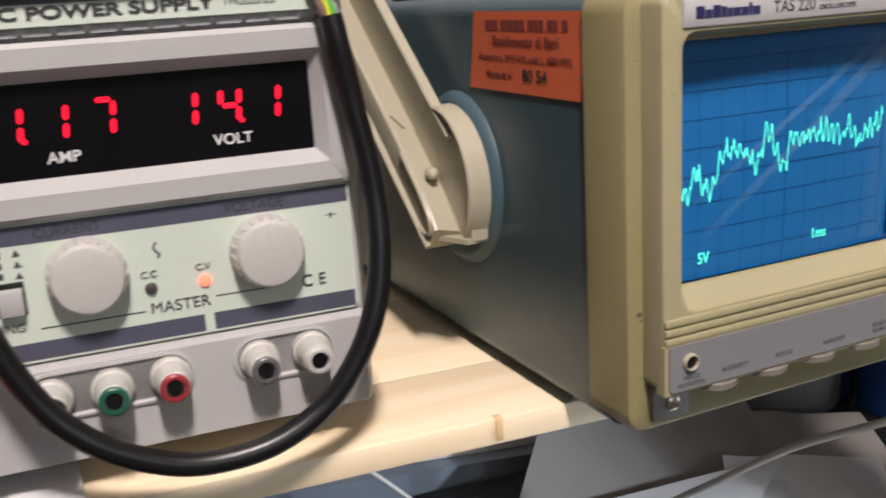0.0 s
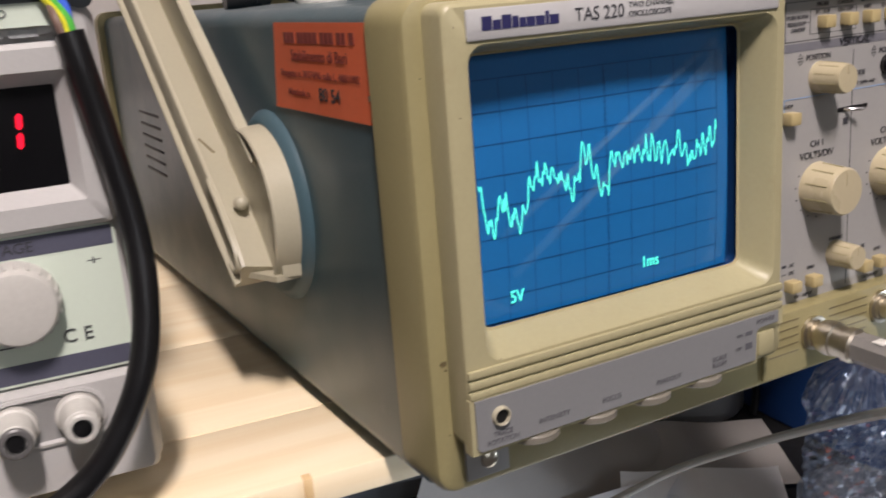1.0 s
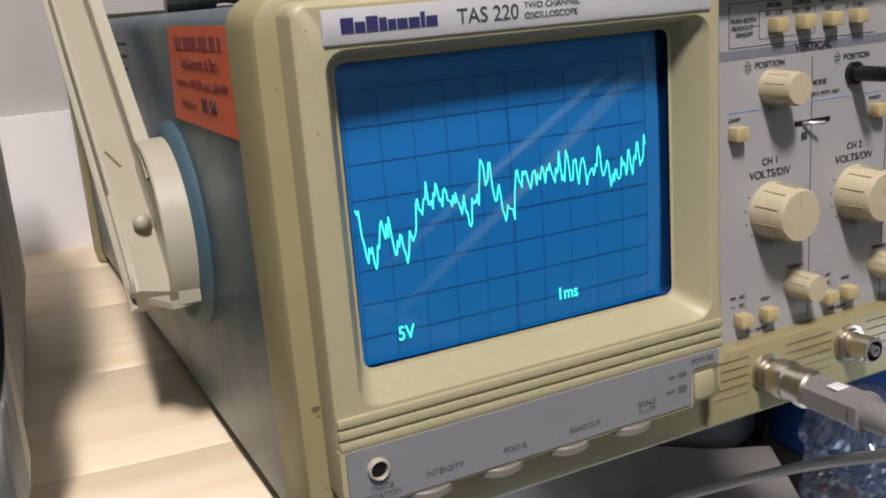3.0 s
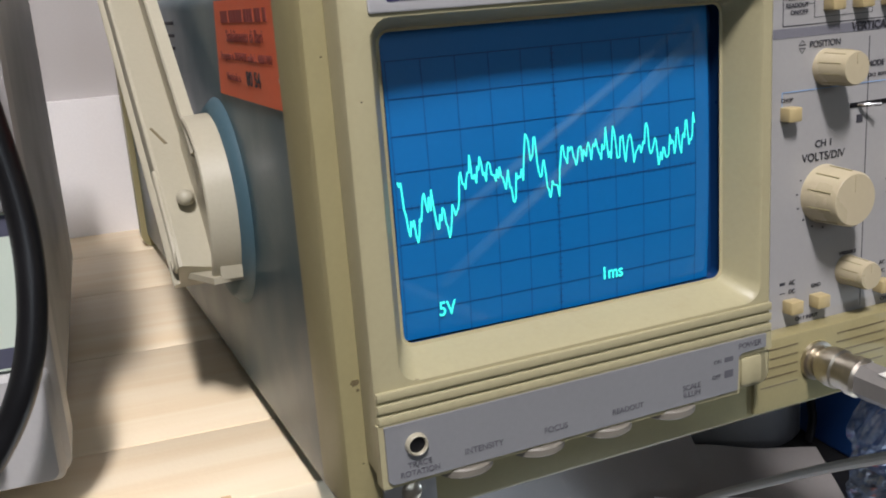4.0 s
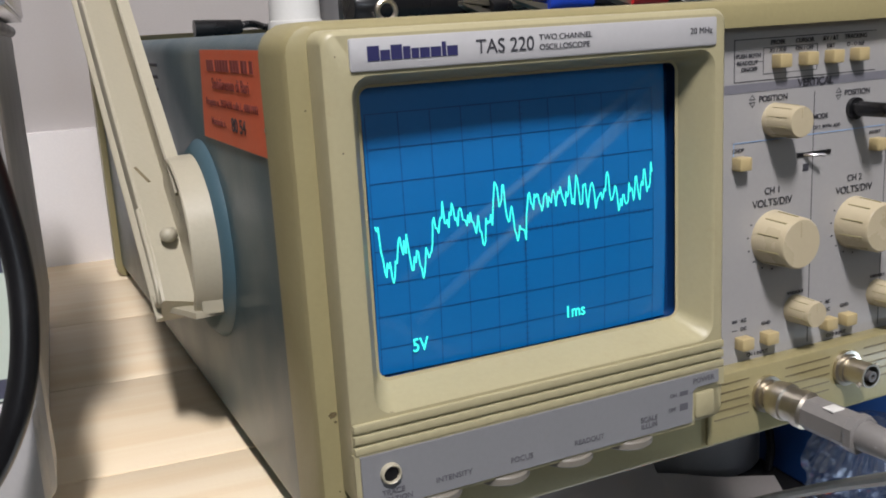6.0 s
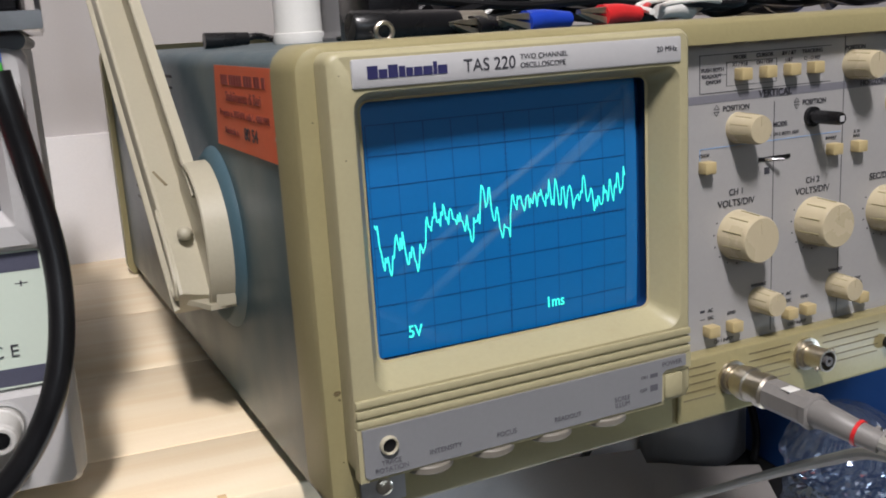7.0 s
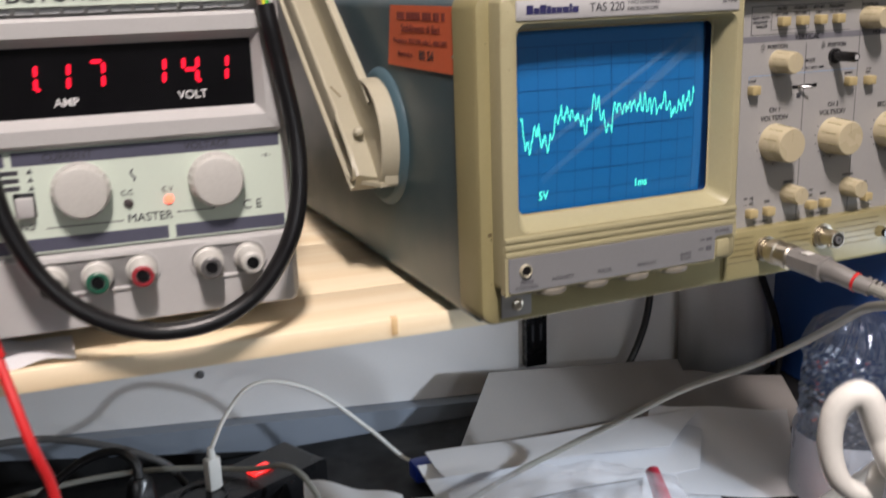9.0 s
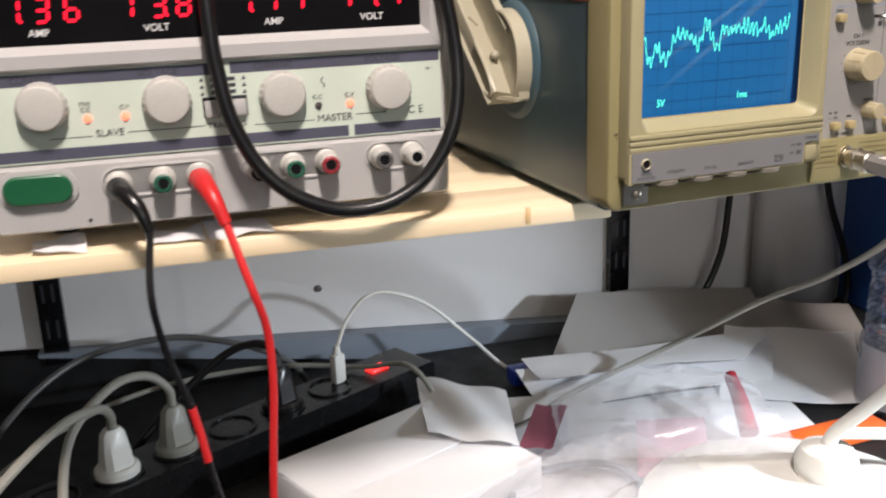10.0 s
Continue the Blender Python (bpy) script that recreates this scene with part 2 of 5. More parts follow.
def rrect(x0, x1, z0, z1, r, n=5):
    pts = []
    for cx, cz, a in ((x1 - r, z1 - r, 0), (x0 + r, z1 - r, 90), (x0 + r, z0 + r, 180), (x1 - r, z0 + r, 270)):
        for i in range(n + 1):
            w = radians(a + 90 * i / n)
            pts.append((cx + r * math.cos(w), cz + r * math.sin(w)))
    return pts


def loft(loops, cap0=False, cap1=False, closed=True, bm=None):
    """Loops of 3D points, all of one length, bridged one after another."""
    b = bm or bmesh.new()
    rows = [[b.verts.new(p) for p in lp] for lp in loops]
    n = len(rows[0])
    for a, c in zip(rows, rows[1:]):
        for i in range(n if closed else n - 1):
            j = (i + 1) % n
            b.faces.new((a[i], a[j], c[j], c[i]))
    if cap0:
        b.faces.new(rows[0])
    if cap1:
        b.faces.new(rows[-1])
    return b


def front_loft(levels, cap0=False, cap1=False, bm=None):
    """Rounded rectangles (x0, x1, z0, z1, r, y) in planes of constant y."""
    return loft([[(x, y, z) for x, z in rrect(x0, x1, z0, z1, r)] for x0, x1, z0, z1, r, y in levels], cap0, cap1, True, bm)


def lathe(at, axis, profile, n=28, bm=None, cap=True):
    """A turned body: profile of (distance along axis, radius) from at."""
    a = Vector(axis).normalized()
    u = a.orthogonal().normalized()
    v = a.cross(u)
    loops = [[Vector(at) + a * d + (u * math.cos(2 * math.pi * i / n) + v * math.sin(2 * math.pi * i / n)) * r for i in range(n)] for d, r in profile]
    return loft(loops, cap, cap, True, bm)


def spline(pts, steps=10):
    p = [Vector(q) for q in pts]
    p = [p[0] * 2 - p[1]] + p + [p[-1] * 2 - p[-2]]
    out = []
    for i in range(1, len(p) - 2):
        for k in range(steps):
            t = k / steps
            a, b, c, d = p[i - 1], p[i], p[i + 1], p[i + 2]
            out.append(0.5 * (2 * b + (c - a) * t + (2 * a - 5 * b + 4 * c - d) * t * t + (3 * b - a - 3 * c + d) * t ** 3))
    return out + [p[-2]]


def sweep(pts, r, n=10, steps=8, bm=None, taper=None):
    line = spline(pts, steps) if steps else [Vector(q) for q in pts]
    loops, up = [], None
    for i, q in enumerate(line):
        d = (line[min(i + 1, len(line) - 1)] - line[max(i - 1, 0)]).normalized()
        up = (up - d * up.dot(d)).normalized() if up else d.orthogonal().normalized()
        w = d.cross(up)
        rr = r if taper is None else r + (taper - r) * i / (len(line) - 1)
        loops.append([q + (up * math.cos(2 * math.pi * k / n) + w * math.sin(2 * math.pi * k / n)) * rr for k in range(n)])
    return loft(loops, True, True, True, bm)


def prism(pts, d0, d1, bm=None):
    """A polygon in x, z pushed along y from d0 to d1."""
    return loft([[(x, d0, z) for x, z in pts], [(x, d1, z) for x, z in pts]], True, True, True, bm)


def words(text, x, y, z, size, material, parent, align="CENTER", stretch=1.0, name="lettering", m=None, bold=0.0):
    """Lettering that faces -y at its parent's x, y, z (its middle height), or lies in the pose m."""
    cu = bpy.data.curves.new("type", "FONT")
    cu.body, cu.size, cu.align_x, cu.align_y, cu.extrude, cu.offset = text, size, align, "CENTER", 0.00006, bold
    ob = bpy.data.objects.new("type", cu)
    scene.collection.objects.link(ob)
    me = bpy.data.meshes.new_from_object(ob)
    bpy.data.objects.remove(ob)
    bpy.data.curves.remove(cu)
    me.transform(Matrix.Diagonal((stretch, 1, 1, 1)))
    me.transform(m if m else pose(x, y, z, 90, 0, 0))
    me.materials.clear()
    me.materials.append(M[material])
    o = new(name, me)
    o.parent = parent
    return o


def bars(rows, material, parent, name="lettering_bar", y=0.0):
    """Plain bars (x0, x1, z0, z1) on a front at y."""
    for x0, x1, z0, z1 in rows:
        part(name, box(x0, x1, y - 0.00012, y, z0, z1), material, parent, smooth=0)


# ---- the large structure ----
SHELF_Z, DESK_Z, LEAN_YAW = 1.047, 0.762, -5.0
room = pose(-0.064, 0.556, 0.0, 0, 0, LEAN_YAW)  # on the back wall's foot: x along the wall, -y into the room


def wall_box(name, x0, x1, y0, y1, z0, z1, material, label, category):
    ob = solo(name, box(x0, x1, y0, y1, z0, z1), material, label, category, kind="structure", smooth=0)
    ob.matrix_world = room
    return ob


wall_box("wall_north", -3.0, 3.4, 0.0, 0.12, 0.0, 2.6, "wall_up", "greige painted wall behind the shelf", "wall")
panel = solo("wall_panel", prism([(-1.6, 0.910), (0.6, 0.751), (0.6, 1.150), (-1.6, 1.150)], -0.012, 0.0), "wall", "white panel on the wall behind the instruments, cut askew below", "wall panel", kind="structure", smooth=0)
panel.matrix_world = room
# darker grey strip that follows the panel's sloping lower edge
sloped_strip = solo("trunking", prism([(-0.30, 0.812), (0.6, 0.676), (0.6, 0.750), (-0.30, 0.8155)], -0.030, 0.0), "wall_strip", "dark grey sloping strip along the wall behind the desk", "trunking", kind="structure", smooth=0)
sloped_strip.matrix_world = room
upstand = solo("desk_upstand", prism([(-1.6, 0.70), (0.6, 0.64), (0.6, 0.675), (-0.30, 0.811), (-1.6, 0.905)], -0.020, 0.0), "desk", "black strip along the wall behind the desk", "trim", kind="structure", smooth=0)
upstand.matrix_world = room
wall_box("wall_south", -3.0, 3.4, -6.62, -6.5, 0.0, 2.6, "wall_up", "plain wall closing the room", "wall")
wall_box("wall_west", -3.12, -3.0, -6.5, 0.0, 0.0, 2.6, "wall_up", "plain side wall closing the room", "wall")
wall_box("wall_east", 3.4, 3.52, -6.5, 0.0, 0.0, 2.6, "wall_up", "plain side wall closing the room", "wall")
wall_box("floor", -3.0, 3.4, -6.5, 0.0, -0.1, 0.0, "floor", "grey workshop floor", "floor")
wall_box("ceiling", -3.0, 3.4, -6.5, 0.0, 2.6, 2.7, "ceiling", "white ceiling", "ceiling")


def tube_fixture(at):
    t = thing("ceiling_light", pose(*at), "white twin tube ceiling light fixture, lit", "ceiling light", "ceiling lights")
    part("housing", front_loft([(-0.07, 0.07, 0.03, 0.08, 0.01, -0.32), (-0.07, 0.07, 0.03, 0.08, 0.01, 0.32)], True, True), "whitep", t)
    for x in (-0.04, 0.04):
        part("tube", lathe((x, -0.3, 0.0), (0, 1, 0), [(0, 0.012), (0.01, 0.014), (0.59, 0.014), (0.6, 0.012)], 14), "lamp_glow", t)
        part("holder", box(x - 0.014, x + 0.014, -0.32, -0.3, -0.015, 0.03, 0.002), "whitep", t)
        part("holder", box(x - 0.014, x + 0.014, 0.3, 0.32, -0.015, 0.03, 0.002), "whitep", t)


for spot in FIXTURES:
    tube_fixture(spot)

# desk
desk = thing("desk", room @ pose(0, 0, DESK_Z), "dark laminate workbench under the shelf", "desk")
part("desktop", box(-1.4, 1.6, -0.86, -0.04, -0.028, 0.0, 0.002), "desk", desk)
for x in (-1.3, 1.5):
    for y in (-0.8, -0.1):
        part("leg", box(x - 0.025, x + 0.025, y - 0.025, y + 0.025, -DESK_Z, -0.0285, 0.003), "steel", desk)

# shelf of pine boards, glued edge to edge
shelf = thing("shelf", pose(0.0, 0.062, SHELF_Z, 0, 0, LEAN_YAW), "pale pine wall shelf of glued boards", "shelf")
edges = [0.0, 0.062, 0.175, 0.295, 0.40, 0.475]
for a, b in zip(edges, edges[1:]):
    part("board", box(-0.95, 0.030 if a < 0.1 else 0.62, a + 0.0003, b - 0.0003, -0.0118, 0.0, 0.0012), "pine", shelf)
part("knot", box(-0.030, -0.0265, -0.0004, 0.004, -0.0095, 0.0003, 0.0003), "knot", shelf, "brown knot in the shelf's front edge")
part("knot", box(-0.225, -0.219, -0.0004, 0.004, -0.006, 0.0003, 0.0003), "knot", shelf)


def upright(x):
    t = thing("shelf_upright", room @ pose(x, -0.012, 0.0), "black slotted steel shelf upright on the wall", "shelf upright", "shelf uprights")
    part("channel", box(-0.0125, 0.0125, -0.013, 0.0, 0.80, 1.0345, 0.001), "black", t)
    for z in (0.83, 0.87, 0.91, 0.95):
        for dx in (-0.005, 0.005):
            part("slot", box(dx - 0.0015, dx + 0.0015, -0.0134, -0.0128, z, z + 0.02), "dark", t, smooth=0)
    arm = part("bracket", prism([(-0.003, -0.032), (0.003, -0.032), (0.003, -0.004), (-0.003, -0.004)], -0.20, -0.013), "black", t)
    arm.location.z = 1.0385
    return t


upright(-0.282)
upright(0.366)
solo("wall_screw", lathe((0, 0, 0), (0, -1, 0), [(0, 0.004), (0.002, 0.0038), (0.0026, 0.002)], 14), "greycyl", "dark screw head in the white wall panel", "screw").matrix_world = room @ pose(0.0, -0.0125, 0.846)

# ---- the oscilloscope ----
scope = thing("oscilloscope", pose(0, 0, SHELF_Z), "beige and blue-grey two channel oscilloscope, switched on, overhanging the shelf", "oscilloscope")
part("case", front_loft([(0, 0.302, 0.004, 0.1665, 0.007, 0.026), (0, 0.302, 0.004, 0.1665, 0.007, 0.472)], True, True), "blue", scope, "blue-grey painted metal case")
part("rear_frame", front_loft([(0.002, 0.3, 0.006, 0.165, 0.006, 0.47), (-0.004, 0.306, 0.0, 0.17, 0.008, 0.47), (-0.004, 0.306, 0.0, 0.17, 0.008, 0.482), (0.002, 0.3, 0.006, 0.165, 0.006, 0.486)], False, True), "beige", scope)
part("front_frame", front_loft([(0.001, 0.301, 0.008, 0.165, 0.006, 0.037), (-0.0014, 0.3035, 0.0055, 0.1688, 0.009, 0.037), (-0.0012, 0.3032, 0.0055, 0.1688, 0.009, 0.0158), (0.0, 0.302, 0.0065, 0.1678, 0.008, 0.0134), (0.0022, 0.301, 0.0078, 0.1664, 0.007, 0.0125), (0.0068, 0.298, 0.0345, 0.1592, 0.002, 0.0125), (0.0068, 0.298, 0.0345, 0.1592, 0.002, 0.0195)]), "beige", scope)
part("control_panel", box(0.004, 0.299, 0.019, 0.0255, 0.033, 0.1605), "panel", scope, "light grey control panel with printed legends", smooth=0)

# bezel round the screen
part("screen_bezel", front_loft([
    (0.0062, 0.1445, 0.0255, 0.1662, 0.004, 0.0188), (0.0055, 0.1445, 0.025, 0.1662, 0.004, 0.0025), (0.0060, 0.1440, 0.0255, 0.1656, 0.004, 0.0008), (0.0072, 0.1430, 0.0268, 0.1645, 0.003, 0.0),
    (0.0135, 0.1397, 0.0548, 0.1535, 0.006, 0.0), (0.0143, 0.1388, 0.0558, 0.1528, 0.006, 0.001), (0.0195, 0.1345, 0.0602, 0.1502, 0.004, 0.0125), (0.0205, 0.1335, 0.0612, 0.1494, 0.003, 0.0128)]), "bezel", scope, "cream screen bezel")
for z in (0.0442, 0.0477, 0.0512):
    part("rib", box(0.0060, 0.1436, -0.0011, 0.0004, z, z + 0.0026, 0.0004), "bezel", scope)
part("screen_shroud", front_loft([(0.0195, 0.1345, 0.060, 0.1505, 0.004, 0.0128), (0.0195, 0.1345, 0.060, 0.1505, 0.004, 0.0185), (0.0265, 0.13, 0.065, 0.145, 0.004, 0.0186)]), "tube", scope)


def screen_face():
    """The tube's face: slightly domed."""
    bm = bmesh.new()
    nx, nz = 24, 18
    x0, x1, z0, z1 = 0.0218, 0.1312, 0.0608, 0.1498
    grid = []
    for j in range(nz + 1):
        row = []
        for i in range(nx + 1):
            u, v = i / nx * 2 - 1, j / nz * 2 - 1
            row.append(bm.verts.new((x0 + (x1 - x0) * (u + 1) / 2, 0.0140 + 0.0012 * (u * u + v * v), z0 + (z1 - z0) * (v + 1) / 2)))
        grid.append(row)
    for j in range(nz):
        for i in range(nx):
            bm.faces.new((grid[j][i], grid[j][i + 1], grid[j + 1][i + 1], grid[j + 1][i]))
    return bm


part("screen", screen_face(), "screen", scope, "glowing blue cathode ray screen")


def face_y(x, z):
    u, v = (x - 0.0765) / 0.0547, (z - 0.1053) / 0.0445
    return 0.0140 + 0.0012 * (u * u + v * v)


def ribbon(pts, width, lift, bm=None):
    """A flat line of that width on the screen's face."""
    b = bm or bmesh.new()
    for (xa, za), (xb, zb) in zip(pts, pts[1:]):
        d = Vector((xb - xa, zb - za))
        if d.length < 1e-6:
            continue
        nrm = Vector((-d.y, d.x)).normalized() * width / 2
        e = d.normalized() * width * 0.3
        q = [(xa - e.x + nrm.x, za - e.y + nrm.y), (xb + e.x + nrm.x, zb + e.y + nrm.y), (xb + e.x - nrm.x, zb + e.y - nrm.y), (xa - e.x - nrm.x, za - e.y - nrm.y)]
        b.faces.new([b.verts.new((x, face_y(x, z) - lift, z)) for x, z in q])
    return b


GX, GZ, DIV = 0.0742, 0.1003, 0.0103
lines = None
for i in range(-5, 6):
    lines = ribbon([(GX + i * DIV, GZ + DIV * (-4 + k * 0.5)) for k in range(17)], 0.00022 if i else 0.0003, 0.00015, lines)
for j in range(-4, 5):
    if GZ + j * DIV < 0.1495:
        lines = ribbon([(GX + DIV * (-5 + k * 0.5), GZ + j * DIV) for k in range(21)], 0.00022 if j else 0.0003, 0.00018, lines)
for k in range(-20, 21):
    lines = ribbon([(GX - 0.0007, GZ + k * DIV / 5), (GX + 0.0007, GZ + k * DIV / 5)], 0.00018, 0.0002, lines)
for k in range(-25, 26):
    lines = ribbon([(GX + k * DIV / 5, GZ - 0.0007), (GX + k * DIV / 5, GZ + 0.0007)], 0.00018, 0.0002, lines)
part("graticule", lines, "grat", scope, "fine dark measuring grid on the screen", smooth=0)

rng = random.Random(7)
swing = [(0.0, 0.25), (0.02, -0.9), (0.045, -1.35), (0.08, -0.45), (0.12, -1.1), (0.155, -1.2), (0.19, -0.15), (0.24, 0.25), (0.3, -0.1), (0.36, -0.5), (0.405, 0.75), (0.45, 0.0), (0.485, -1.0), (0.53, 0.5), (0.6, 0.35), (0.68, 0.4), (0.76, 0.1), (0.83, 0.35), (0.87, -0.4), (0.92, 0.1), (1.0, 0.45)]
trace = []
N = 230
for i in range(N):
    t = i / (N - 1)
    for (ta, va), (tb, vb) in zip(swing, swing[1:]):
        if ta <= t <= tb:
            v = va + (vb - va) * (t - ta) / (tb - ta)
            break
    trace.append((GX + DIV * (-4.95 + 9.9 * t), GZ + DIV * (0.62 + 0.95 * v + 0.27 * math.sin(t * 210) + rng.uniform(-0.3, 0.3))))
part("trace", ribbon(trace, 0.00046, 0.0003), "trace", scope, "bright cyan noisy signal trace", smooth=0)
tw = lambda x, z: face_y(x, z) - 0.0004
words("5V", 0.0357, tw(0.0357, 0.0685), 0.0685, 0.0062, "trace", scope, name="readout", stretch=0.8, bold=0.00004)
words("1ms", 0.0928, tw(0.0928, 0.0695), 0.0695, 0.0058, "trace", scope, name="readout", stretch=0.85, bold=0.00004)

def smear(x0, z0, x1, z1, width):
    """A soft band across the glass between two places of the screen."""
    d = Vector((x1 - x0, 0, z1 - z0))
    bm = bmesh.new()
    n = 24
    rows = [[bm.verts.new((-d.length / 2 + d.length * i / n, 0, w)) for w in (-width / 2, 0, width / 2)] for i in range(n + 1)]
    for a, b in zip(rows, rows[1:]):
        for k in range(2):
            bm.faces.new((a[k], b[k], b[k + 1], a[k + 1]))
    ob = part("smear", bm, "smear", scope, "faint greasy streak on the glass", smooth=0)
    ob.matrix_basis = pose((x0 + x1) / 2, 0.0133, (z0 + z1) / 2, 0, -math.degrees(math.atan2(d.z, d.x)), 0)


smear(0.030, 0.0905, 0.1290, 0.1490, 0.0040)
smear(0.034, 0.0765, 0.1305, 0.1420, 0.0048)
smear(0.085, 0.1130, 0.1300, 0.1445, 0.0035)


def blotch(x, y, z, r, seed):
    q = random.Random(seed)
    n = 14
    rim = [(x + r * q.uniform(0.45, 1.0) * math.cos(2 * math.pi * i / n), z + 0.8 * r * q.uniform(0.45, 1.0) * math.sin(2 * math.pi * i / n)) for i in range(n)]
    return prism(rim, y - 0.0001, y)


for x, y, z, r, s in ((0.0155, 0.0002, 0.0520, 0.0022, 1), (0.0185, 0.0002, 0.0545, 0.0014, 2), (0.0140, 0.0001, 0.0492, 0.0016, 3), (0.0042, 0.0124, 0.0530, 0.0018, 5), (0.0050, 0.0124, 0.0508, 0.0007, 6), (0.0040, 0.0124, 0.1445, 0.0005, 7), (0.0095, -0.0001, 0.1590, 0.0004, 8), (0.0098, -0.0001, 0.1330, 0.0004, 9), (0.0046, 0.0124, 0.0280, 0.0004, 10)):
    part("scuff_mark", blotch(x, y, z, r, s), "scuff", scope, smooth=0)

# name plate over the screen; the maker's mark is plain shapes
part("name_plate", front_loft([(0.0135, 0.1395, 0.1546, 0.1636, 0.0008, 0.0005), (0.0135, 0.1395, 0.1546, 0.1636, 0.0008, -0.0006), (0.0138, 0.1392, 0.1549, 0.1633, 0.0006, -0.0008)], False, True), "plate", scope, "silvery name plate")
for x0, x1, top in ((0.0186, 0.0221, 0.1613), (0.0224, 0.0253, 0.1601), (0.0256, 0.0289, 0.1613), (0.0292, 0.0314, 0.1607), (0.0317, 0.0340, 0.1601), (0.0343, 0.0373, 0.1601), (0.0376, 0.0408, 0.1601), (0.0411, 0.0424, 0.1613), (0.0427, 0.0460, 0.1601)):
    part("maker_mark", prism([(x0, 0.1573), (x1, 0.1573), (x1, top), (x0, top)], -0.0010, -0.0008), "navy", scope, smooth=0)
words("TAS 220", 0.0615, -0.0010, 0.1590, 0.0058, "print", scope, stretch=0.95)
words("TWO CHANNEL", 0.0728, -0.0010, 0.1606, 0.0024, "print", scope, align="LEFT", stretch=1.05)
words("OSCILLOSCOPE", 0.0728, -0.0010, 0.1578, 0.0024, "print", scope, align="LEFT", stretch=1.05)
words("20 MHz", 0.1330, -0.0010, 0.1594, 0.0028, "print", scope)

# grey strip under the screen, with its controls
strip_pts = [(0.0072, 0.0438), (0.1408, 0.0438), (0.1408, 0.0393), (0.1312, 0.0390), (0.1295, 0.0378), (0.1292, 0.0266), (0.0085, 0.0262), (0.0072, 0.0275)]
part("strip_lip", prism([(0.0056, 0.0440), (0.1438, 0.0440), (0.1438, 0.0378), (0.1318, 0.0375), (0.1307, 0.0366), (0.1305, 0.0250), (0.0056, 0.0250)], -0.0008, 0.004), "bezel", scope)
part("label_strip", prism(strip_pts, -0.0016, -0.0005), "strip", scope, "grey label strip below the screen", smooth=0)
part("power_button", box(0.1312, 0.1400, -0.0012, 0.006, 0.0268, 0.0368, 0.0014), "bezel", scope)
words("POWER", 0.1340, -0.0018, 0.0416, 0.0027, "worn", scope)
bars([(0.1238, 0.1272, 0.0374, 0.0390), (0.1238, 0.1272, 0.0320, 0.0345)], "worn", scope, y=-0.0016)
words("ON", 0.1210, -0.0018, 0.0382, 0.0019, "worn", scope)
words("OFF", 0.1205, -0.0018, 0.0332, 0.0019, "worn", scope)
words("SCALE", 0.1108, -0.0018, 0.0322, 0.0025, "worn", scope)
words("ILLUM", 0.1108, -0.0018, 0.0298, 0.0025, "worn", scope)
words("READOUT", 0.0866, -0.0018, 0.0305, 0.0025, "worn", scope)
words("FOCUS", 0.0610, -0.0018, 0.0305, 0.0026, "worn", scope)
words("INTENSITY", 0.0370, -0.0018, 0.0306, 0.0026, "worn", scope)
words("TRACE", 0.0168, -0.0018, 0.0310, 0.0024, "worn", scope)
words("ROTATION", 0.0168, -0.0018, 0.0285, 0.0024, "worn", scope)
part("trace_rotation_bush", lathe((0.0162, 0.0, 0.037), (0, -1, 0), [(0.0012, 0.0025), (0.0030, 0.0025), (0.0033, 0.0028), (0.0030, 0.0032), (0.0015, 0.0034)], 24, cap=False), "handle", scope, "small plated bush with a screw inside")
part("trace_rotation_well", lathe((0.0162, 0.0, 0.037), (0, -1, 0), [(0.0015, 0.0026), (0.0020, 0.0025)], 20), "black", scope)
for x in (0.0330, 0.0575, 0.0820, 0.1065):
    w = part("thumb_wheel", lathe((x, 0.006, 0.0286), (0, 0, 1), [(-0.006, 0.0086), (-0.0055, 0.0092), (-0.0035, 0.0092), (-0.003, 0.0086)], 32), "wheel", scope)
    part("wheel_slot", box(x - 0.0095, x + 0.0095, 0.0110, 0.0128, 0.0200, 0.0252, 0.0008), "black", scope)
part("foot_bracket", box(0.0095, 0.0265, 0.0112, 0.0130, 0.0095, 0.0240, 0.0006), "panel", scope)
part("screw", lathe((0.0182, 0.0113, 0.0160), (0, -1, 0), [(0, 0.0032), (0.0012, 0.003), (0.002, 0.0018)], 18), "chrome", scope)

# right-hand lower band with grooves
part("lower_band", box(0.1472, 0.2975, 0.0112, 0.0188, 0.0080, 0.0348, 0.0008), "beige", scope)
for i in range(5):
    z = 0.0172 + i * 0.0034
    part("groove", box(0.1500, 0.1665, 0.0110, 0.0115, z, z + 0.0005), "groove", scope, smooth=0)
    part("groove", box(0.1845, 0.2075, 0.0110, 0.0115, z, z + 0.0005), "groove", scope, smooth=0)
    part("groove", box(0.2260, 0.2600, 0.0110, 0.0115, z, z + 0.0005), "groove", scope, smooth=0)


